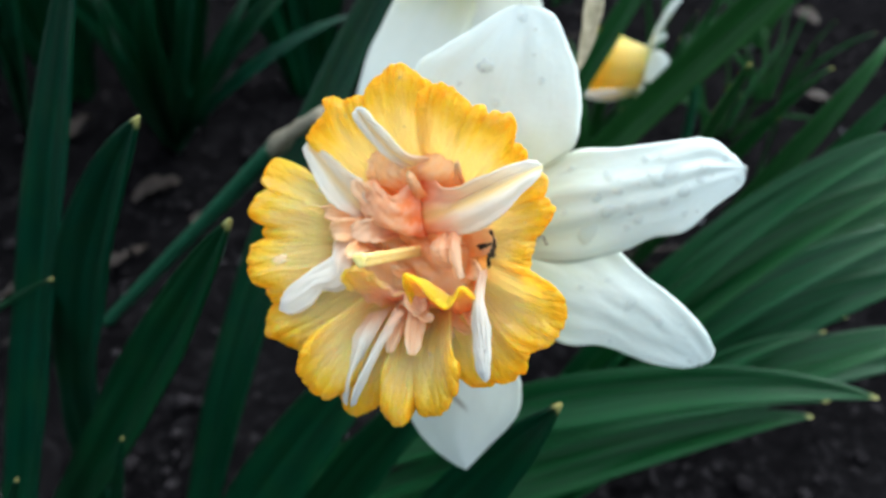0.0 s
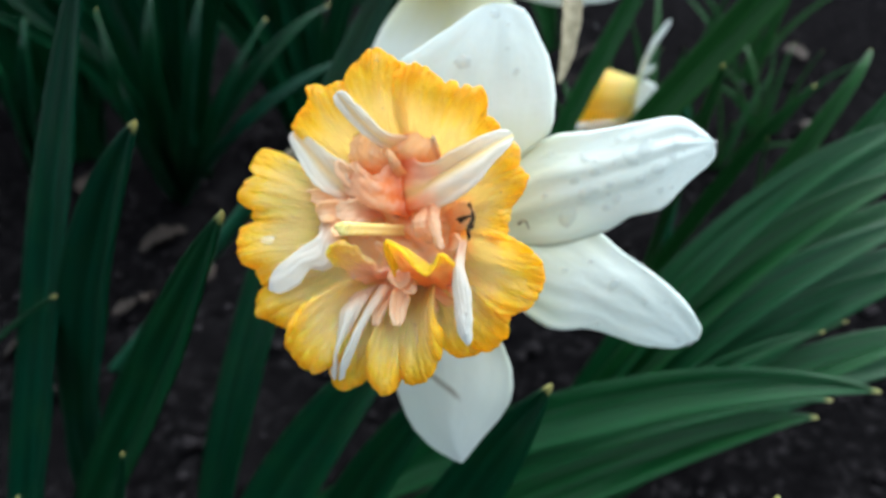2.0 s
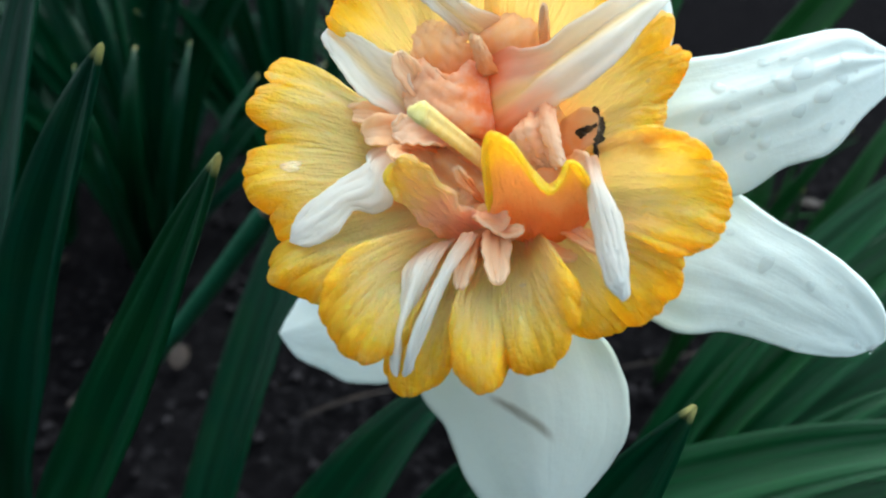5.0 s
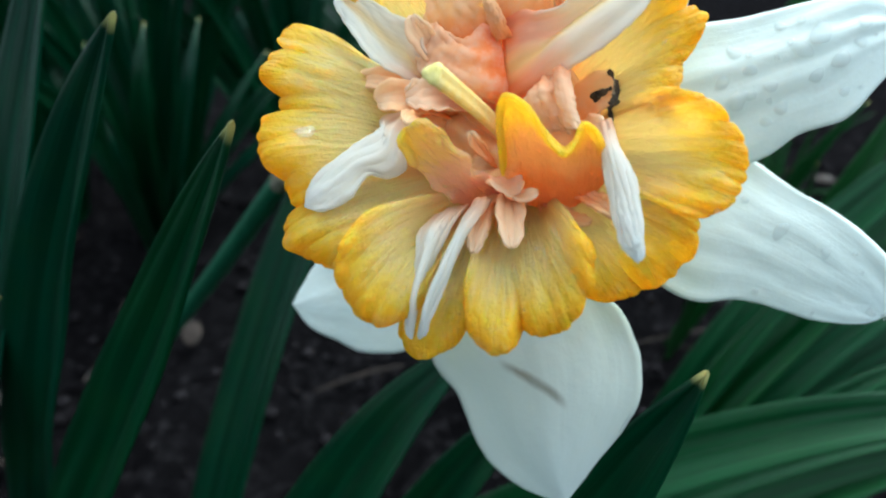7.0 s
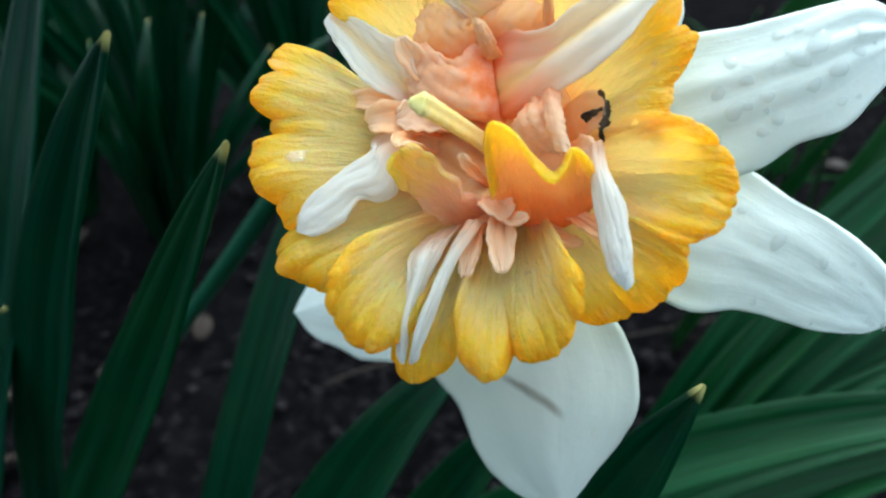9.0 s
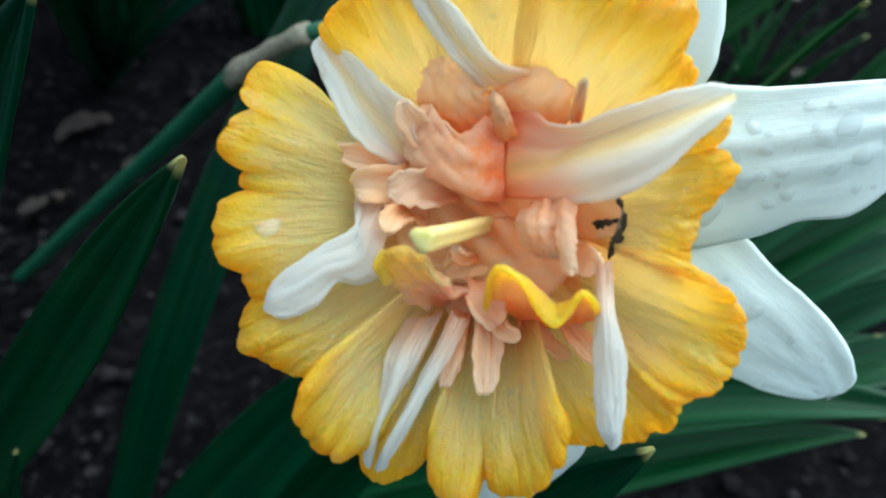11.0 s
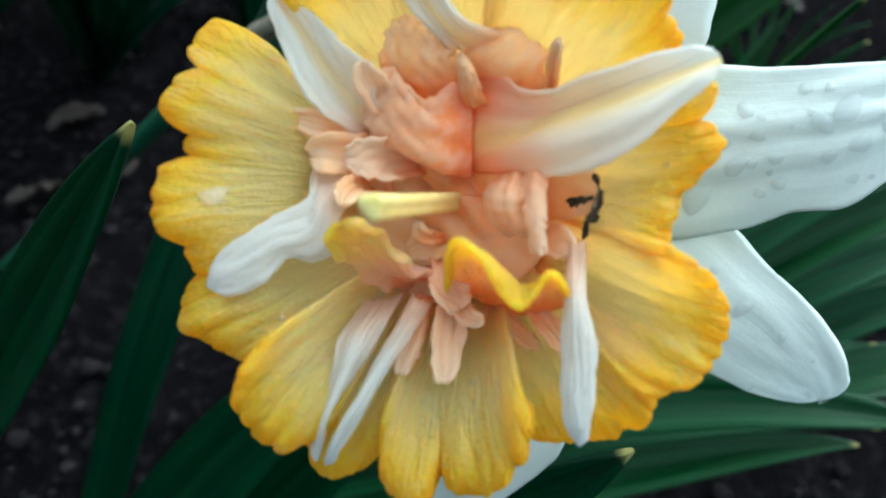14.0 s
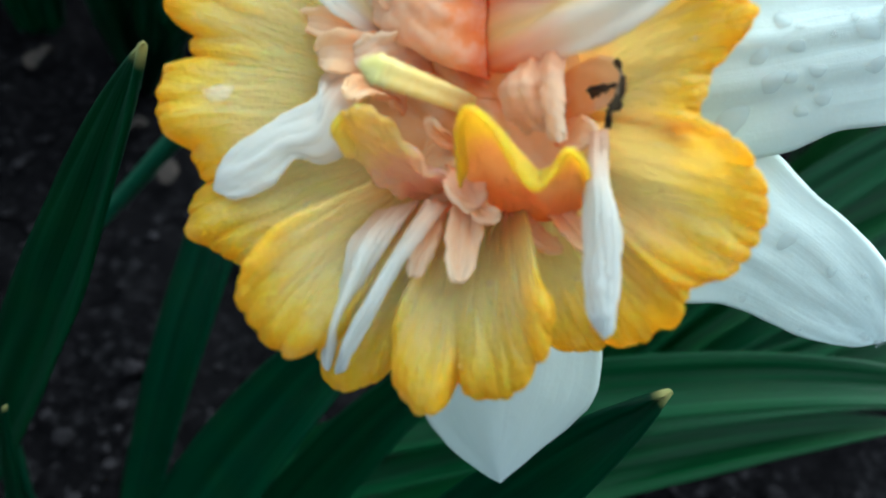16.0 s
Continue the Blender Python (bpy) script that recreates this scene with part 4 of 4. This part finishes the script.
UNDER_LEAVES = [
    (5.0, 19.7, 11.8, 21.8, 16.7, 21.6, 23.3, 20.3, 0.95, -12),
    (3.6, 18.3, 10.9, 20.9, 14.6, 21.6, 21.8, 17.8, 1.09, -27),
    (2.9, 17.0, 10.7, 19.8, 12.9, 21.5, 20.8, 16.0, 1.11, -37),
    (1.0, 15.2, 9.9, 17.5, 11.6, 19.1, 16.5, 13.2, 1.08, -32),
    (-0.7, 14.6, 7.9, 17.0, 11.8, 13.3, 16.2, 12.8, 0.94, -32),
    (2.0, 16.4, 9.9, 18.8, 12.2, 16.5, 18.2, 13.9, 0.97, -17),
]
BACK_LEAVES = [
    (1.0, 34.4, 11.6, 33.6, 15.0, 20.5, 29.0, 31.0, 0.95, 10),
    (14.0, 36.0, 10.9, 24.4, 18.4, 8.6, 17.2, 25.5, 0.42, 0, 6),
    (14.5, 37.2, 17.8, 31.2, 17.1, 19.8, 31.1, 18.4, 0.59, 10),
    (14.8, 33.0, 20.0, 27.7, 20.1, 22.4, 31.7, 19.9, 0.69, -10),
    (1.8, 35.0, 6.5, 36.0, 12.0, 13.6, 36.4, 27.0, 0.62, 0),
    (16.8, 33.0, 21.7, 27.7, 19.4, 26.6, 32.7, 19.5, 0.73, 15),
    (26.2, 45.0, 18.4, 31.9, 13.9, 18.3, 31.5, 15.2, 0.41, 0),
]
FAR_LEFT_LEAVES = [
    (-25.8, 53.4, -18.3, 34.4, 17.2, -21.6, 41.9, 20.7, 1.03, 0),
    (-25.7, 53.4, -17.3, 35.6, 17.8, -17.6, 41.5, 21.8, 0.94, 15),
    (-25.5, 53.4, -14.3, 35.5, 18.4, -14.8, 42.8, 21.7, 0.94, -10),
    (-25.3, 53.1, -12.7, 34.9, 17.6, -10.7, 41.2, 19.9, 0.86, -20),
    (-25.1, 52.9, -11.2, 33.6, 18.3, -4.5, 38.4, 18.3, 0.84, -30),
    (-25.5, 53.4, -11.5, 37.0, 19.3, -6.8, 42.7, 20.1, 0.87, -10),
    (-25.9, 53.4, -18.2, 34.5, 15.8, -21.3, 41.3, 17.1, 0.69, 10),
    (-41.1, 56.4, -24.1, 36.4, 19.6, -27.4, 43.7, 19.8, 1.15, 0),
    (-41.2, 56.4, -24.5, 35.9, 19.0, -30.3, 42.8, 18.7, 0.96, 0),
]
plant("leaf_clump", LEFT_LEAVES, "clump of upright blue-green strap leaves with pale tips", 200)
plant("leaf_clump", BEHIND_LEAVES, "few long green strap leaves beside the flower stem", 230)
plant("leaf_clump", RIGHT_LEAVES, "clump of arching dark green strap leaves, wet with rain", 260, LIT_FRESH_LEAF)
plant("leaf_clump", UNDER_LEAVES, "clump of broad green strap leaves lying low over soil", 275, LIT_FRESH_LEAF)
plant("leaf_clump", BACK_LEAVES, "clump of slender green leaves on bare soil", 290, LIT_GRASS_LEAF)
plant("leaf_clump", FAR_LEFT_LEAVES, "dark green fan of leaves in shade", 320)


def random_clump(x, y, n, height, spread, half, label, seed, blade=None):
    rr = random.Random(seed)
    rows = []
    for i in range(n):
        a = rr.uniform(0, 360)
        ca, sa = math.cos(radians(a)), math.sin(radians(a))
        h, out = height * rr.uniform(0.65, 1.1), spread * rr.uniform(0.2, 1.0)
        b0 = rr.uniform(0, 2.2)
        bx, by = x + b0 * ca, y + b0 * sa
        rows.append((bx, by, bx + 0.25 * out * ca, by + 0.25 * out * sa, h * 0.62, bx + out * ca, by + out * sa, h * (1 - 0.18 * (out / spread) ** 2), half * rr.uniform(0.75, 1.15), rr.uniform(-50, 50)))
    return plant("leaf_clump", rows, label, seed, blade)


# left clumps take the green with shade painted in, right ones the lightened green
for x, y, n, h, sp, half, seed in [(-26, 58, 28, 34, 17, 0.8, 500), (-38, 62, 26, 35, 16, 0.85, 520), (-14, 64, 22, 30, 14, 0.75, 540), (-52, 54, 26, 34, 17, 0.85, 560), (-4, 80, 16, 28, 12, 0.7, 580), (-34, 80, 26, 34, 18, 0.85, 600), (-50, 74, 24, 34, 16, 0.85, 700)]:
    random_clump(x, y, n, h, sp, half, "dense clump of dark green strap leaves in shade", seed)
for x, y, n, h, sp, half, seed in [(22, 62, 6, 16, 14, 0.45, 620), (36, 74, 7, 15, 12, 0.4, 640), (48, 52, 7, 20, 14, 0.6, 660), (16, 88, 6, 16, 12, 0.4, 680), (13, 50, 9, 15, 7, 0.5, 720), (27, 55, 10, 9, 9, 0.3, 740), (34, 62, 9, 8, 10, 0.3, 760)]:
    random_clump(x, y, n, h, sp, half, "sparse clump of slender green leaves on bare soil", seed, LIT_GRASS_LEAF)

# ---- other daffodils ----
def plain_daffodil(m, tube, mouth, petals, label, stem, seed, reflex=0.0, sheath=None, throat=7.0):
    e = thing("daffodil", m @ Matrix.Scale(MM, 4), label, "flower")
    rr = random.Random(seed)
    for ang, ln, w in petals:
        a = radians(ang)
        ca, sa = math.cos(a), math.sin(a)
        me = tongue("tepal", (4 * ca, 4 * sa, 0), (0.55 * ln * ca, 0.55 * ln * sa, 5 + reflex * 0.2), (ln * ca, ln * sa, rr.uniform(-4, 3) + reflex), w, (0, 0, 1), (0.5, 0.45), rr.uniform(-0.15, 0.15), 0.06, 4.0, 0, seed + int(ang), 26, 15, 0.5, 0.02, 0.4)
        part("tepal", me, FAR_WHITE, e)
    s, u = np.linspace(0, 2 * math.pi, 65), np.linspace(0, 1, 16)
    U, S = np.meshgrid(u, s, indexing="ij")
    r = throat + (mouth - throat) * U ** 0.75 + 1.2 * U ** 6 * np.sin(S * 14) + 0.8 * U ** 4 * waves(U, np.sin(S) * 4, seed)
    z = tube * U + 1.4 * U ** 6 * np.cos(S * 11 + 1)
    part("trumpet", sheet("trumpet", np.stack([r * np.cos(S), r * np.sin(S), z], 2), 0.5), TRUMPET, e, "yellow trumpet with a crimped rim")
    back = (m @ Matrix.Scale(MM, 4)).inverted()
    line = spline([(0, 0, -22), (0, 1, -30)] + [tuple(back @ Vector(p)) for p in stem], 60)
    if sheath:
        xs = [(m @ (Vector(p) * MM)).x for p in line]
        i, k = (min(range(60), key=lambda j: abs(xs[j] - x)) for x in sheath)
    bare = k if sheath else 60
    part("flower_tube", rod("flower_tube", [(0, 0, 3), (0, 0, -4), (0, 0, -24)], [throat - 0.5, 4.5, 3], 14), STEM, e)
    part("stem", rod("stem", line, [2.2 if sheath else 3.0] * bare + [3.7] * (60 - bare), 14), STEM, e)
    if sheath:
        part("sheath", rod("sheath", line[i:k + 2], [2.7 + 0.25 * math.sin(j * 1.7) for j in range(k - i)] + [4.0, 3.9], 16, 0.07), PALE_PAPER, e, "pale papery sheath round the stem")
    return e


second = plain_daffodil(look((0.0112, 0.234, 0.273), (0.0, 0.128, 0.355)) @ pose(0, 0, 0, 0, 180, 0), 20, 17,
                        [(-78, 62, 18), (-113, 80, 14), (-3, 66, 17), (165, 50, 14), (35, 50, 14), (95, 50, 14)],
                        "white daffodil with a yellow crown behind the larger bloom", [(-0.0060, 0.2350, 0.2320), (-0.0220, 0.2050, 0.2265), (-0.0381, 0.1940, 0.2262), (-0.0496, 0.2045, 0.2148), (-0.0612, 0.2133, 0.2024), (-0.1021, 0.2420, 0.1506), (-0.1430, 0.2660, 0.1010), (-0.2360, 0.3080, -0.0080)], 400, 0.0, (-0.0381, -0.0612))
small = plain_daffodil(look((0.132, 0.402, 0.138), (0.101, 0.409, 0.140)) @ pose(0, 0, 0, 0, 180, 0), 33, 19,
                       [(80, 58, 6.5), (30, 30, 10), (-35, 40, 11), (-80, 26, 9), (140, 24, 9), (-150, 26, 9)],
                       "small drooping daffodil with a yellow trumpet", [(0.172, 0.405, 0.11), (0.178, 0.415, 0.06), (0.18, 0.42, -0.01)], 430, -8, None, 12.0)
part("tepal", tongue("tepal", (0, -15, 0), (0, -24, 16), (0, -24, 38), 8.5, (0, -1, 0.2), (0.5, 0.4), 0.1, 0.06, 4.0, 0, 437, 26, 15, 0.5, 0.02, 0.4), FAR_WHITE, small)


# ---- raindrops on the flower ----
def drop_mesh(seed):
    """A flat drop of uneven outline."""
    bm = bmesh.new()
    bmesh.ops.create_icosphere(bm, subdivisions=3, radius=1.0)
    for v in bm.verts:
        a = math.atan2(v.co.y, v.co.x)
        k = 1 + 0.10 * math.sin(2 * a + seed) + 0.09 * math.sin(3 * a + 2.1 * seed) + 0.05 * math.sin(5 * a + seed * seed)
        v.co = (v.co.x * k, v.co.y * k, v.co.z * 0.34)
    bmesh.ops.delete(bm, geom=[v for v in bm.verts if v.co.z < -0.01], context="VERTS")
    for f in bm.faces:
        f.smooth = True
    me = bpy.data.meshes.new("water_drop")
    bm.to_mesh(me)
    bm.free()
    return me


DROPS = [drop_mesh(k) for k in range(5)]
drop_rng = random.Random(31)


def drop_on(ob, x, y, r, stretch=1.0):
    """Lays a drop on the upper side of a petal, at the vertex nearest to x and y of the flower's own axes."""
    half = len(ob.data.vertices) // 2
    v = min(ob.data.vertices[:half], key=lambda k: (k.co.x - x) ** 2 + (k.co.y - y) ** 2)
    n = v.normal if v.normal.z > 0 else -v.normal
    q = n.to_track_quat("Z", "Y").to_matrix().to_4x4()
    d = part("water_drop", drop_rng.choice(DROPS), WATER)
    d.matrix_basis = FLOWER @ Matrix.Translation(v.co + n * 0.05) @ q @ pose(0, 0, 0, 0, 0, drop_rng.uniform(0, 360)) @ Matrix.Diagonal((r * stretch, r, r, 1))
    tagged(d, "clear raindrop lying on a wet petal", "water drop", "raindrops on the flower")


for k, spots in ((0, [(9, 36, 1.7), (17, 45, 1.0), (11, 28, 0.9), (21, 32, 0.8), (3, 33, 0.6)]),
                 (1, [(29, 0.5, 1.9), (34, 12, 1.1), (46, 13, 1.6), (45, 7, 1.0), (38, 6, 0.9), (51, 11, 0.8), (56, 15, 0.7), (41, 15.5, 0.8), (33, 5, 1.3), (40, 3, 1.0), (48, 9, 1.3), (52, 14, 1.0), (36, 9, 0.9), (43, 11, 1.2), (31, 8, 1.0)]),
                 (2, [(38, -15, 1.1), (33, -10, 0.6), (44, -19, 0.7)])):
    for x, y, r in spots:
        drop_on(tepals[k], x, y, r, drop_rng.uniform(1.0, 1.35))
for _ in range(44):
    k = drop_rng.choice([0, 1, 1, 2])
    me = tepals[k].data
    v = me.vertices[drop_rng.randrange(len(me.vertices) // 2)].co
    if v.x > 24 or v.y > 30:
        drop_on(tepals[k], v.x, v.y, drop_rng.uniform(0.3, 0.85))
drop_on(crown[3], -21.9, -0.9, 1.05, 1.35)
for _ in range(14):
    ob = drop_rng.choice(crown)
    v = ob.data.vertices[drop_rng.randrange(len(ob.data.vertices) // 4, len(ob.data.vertices) // 2)].co
    drop_on(ob, v.x, v.y, drop_rng.uniform(0.2, 0.45))

# a fine dark thread lying on a tepal, beside the crown
def on_tepal(ob, x, y, up):
    half = len(ob.data.vertices) // 2
    v = min(ob.data.vertices[:half], key=lambda k: (k.co.x - x) ** 2 + (k.co.y - y) ** 2)
    return tuple(v.co + Vector((0, 0, up)))


thread = part("thread", rod("thread", spline([on_tepal(tepals[1], x, y, up) for x, y, up in ((19.0, -0.9, 0.6), (19.3, -0.2, 1.2), (20.2, -0.3, 1.5), (21.0, -1.0, 1.0), (21.5, -1.8, 0.4))], 20), [0.16] * 20, 6), BLACKENED)
thread.matrix_basis = FLOWER.copy()
tagged(thread, "fine dark bent thread lying on a white tepal", "plant scrap")

# ---- withered sheath and litter ----
def place_in(ob, p):
    return tuple(ob.matrix_basis.inverted() @ Vector(p))


part("spathe", tongue("spathe", place_in(second, (0.046, 0.226, 0.276)), place_in(second, (0.050, 0.206, 0.262)), place_in(second, (0.0412, 0.1890, 0.2435)), 3.4, place_in(second, (0, -0.6, 1.0)), (0.4, 0.6), 0.5, 0.12, 4.0, 20, 90, 26, 13, 0.4, 0.06, 0.5), PAPER, second, "dry papery brown sheath")


def litter_mesh(rr, ln, w):
    return tongue("dry_leaf", (-ln / 2, 0, 0), (0, rr.uniform(-0.2, 0.2) * ln, rr.uniform(0.1, 0.4) * ln), (ln / 2, 0, 0), w, (0, 0.2, 1), (0.4, 0.4), rr.uniform(-0.3, 0.6), 0.3, 5.0, rr.uniform(-40, 40), rr.randrange(999), 16, 9, 0.0006, 0.12, 0.3)


lr = random.Random(77)
for x, y, ln, w, turn in [(-0.235, 0.362, 0.034, 0.012, 60), (-0.239, 0.442, 0.040, 0.013, 20), (-0.342, 0.545, 0.030, 0.010, 80), (-0.30, 0.33, 0.036, 0.014, 40), (-0.27, 0.28, 0.028, 0.010, 10), (-0.19, 0.40, 0.022, 0.007, 100), (0.38, 0.60, 0.03, 0.01, 30), (0.30, 0.74, 0.03, 0.011, 75), (0.45, 0.80, 0.03, 0.012, 140)]:
    ob = part("dry_leaf", litter_mesh(lr, ln, w), LITTER, None, "", pose(x, y, 0.006, lr.uniform(-15, 15), lr.uniform(-15, 15), turn))
    tagged(ob, "curled dry brown leaf scrap lying on soil", "leaf litter", "leaf litter")
for i in range(14):
    x, y = lr.uniform(-0.45, 0.5), lr.uniform(0.15, 0.95)
    ln = lr.uniform(0.03, 0.09)
    a = lr.uniform(0, 6.28)
    pts = bend((0, 0, 0), (ln * 0.5, lr.uniform(-0.01, 0.01), 0.006), (ln, 0, 0.001), 8)
    ob = part("twig", rod("twig", pts, [0.0009] * 8, 6), LITTER, None, "", pose(x, y, 0.003, 0, 0, math.degrees(a)))
    tagged(ob, "thin dry brown stalk lying on soil", "twig", "leaf litter")
for i in range(12):
    x, y = lr.uniform(-0.4, 0.55), lr.uniform(0.2, 1.0)
    bm = lump(lr, lr.uniform(0.002, 0.005), 0.7)
    for f in bm.faces:
        f.smooth = True
    me = bpy.data.meshes.new("pebble")
    bm.to_mesh(me)
    bm.free()
    tagged(part("pebble", me, PEBBLE, None, "", pose(x, y, 0.002)), "small pale grey pebble lying on soil", "pebble", "pebbles on the soil")
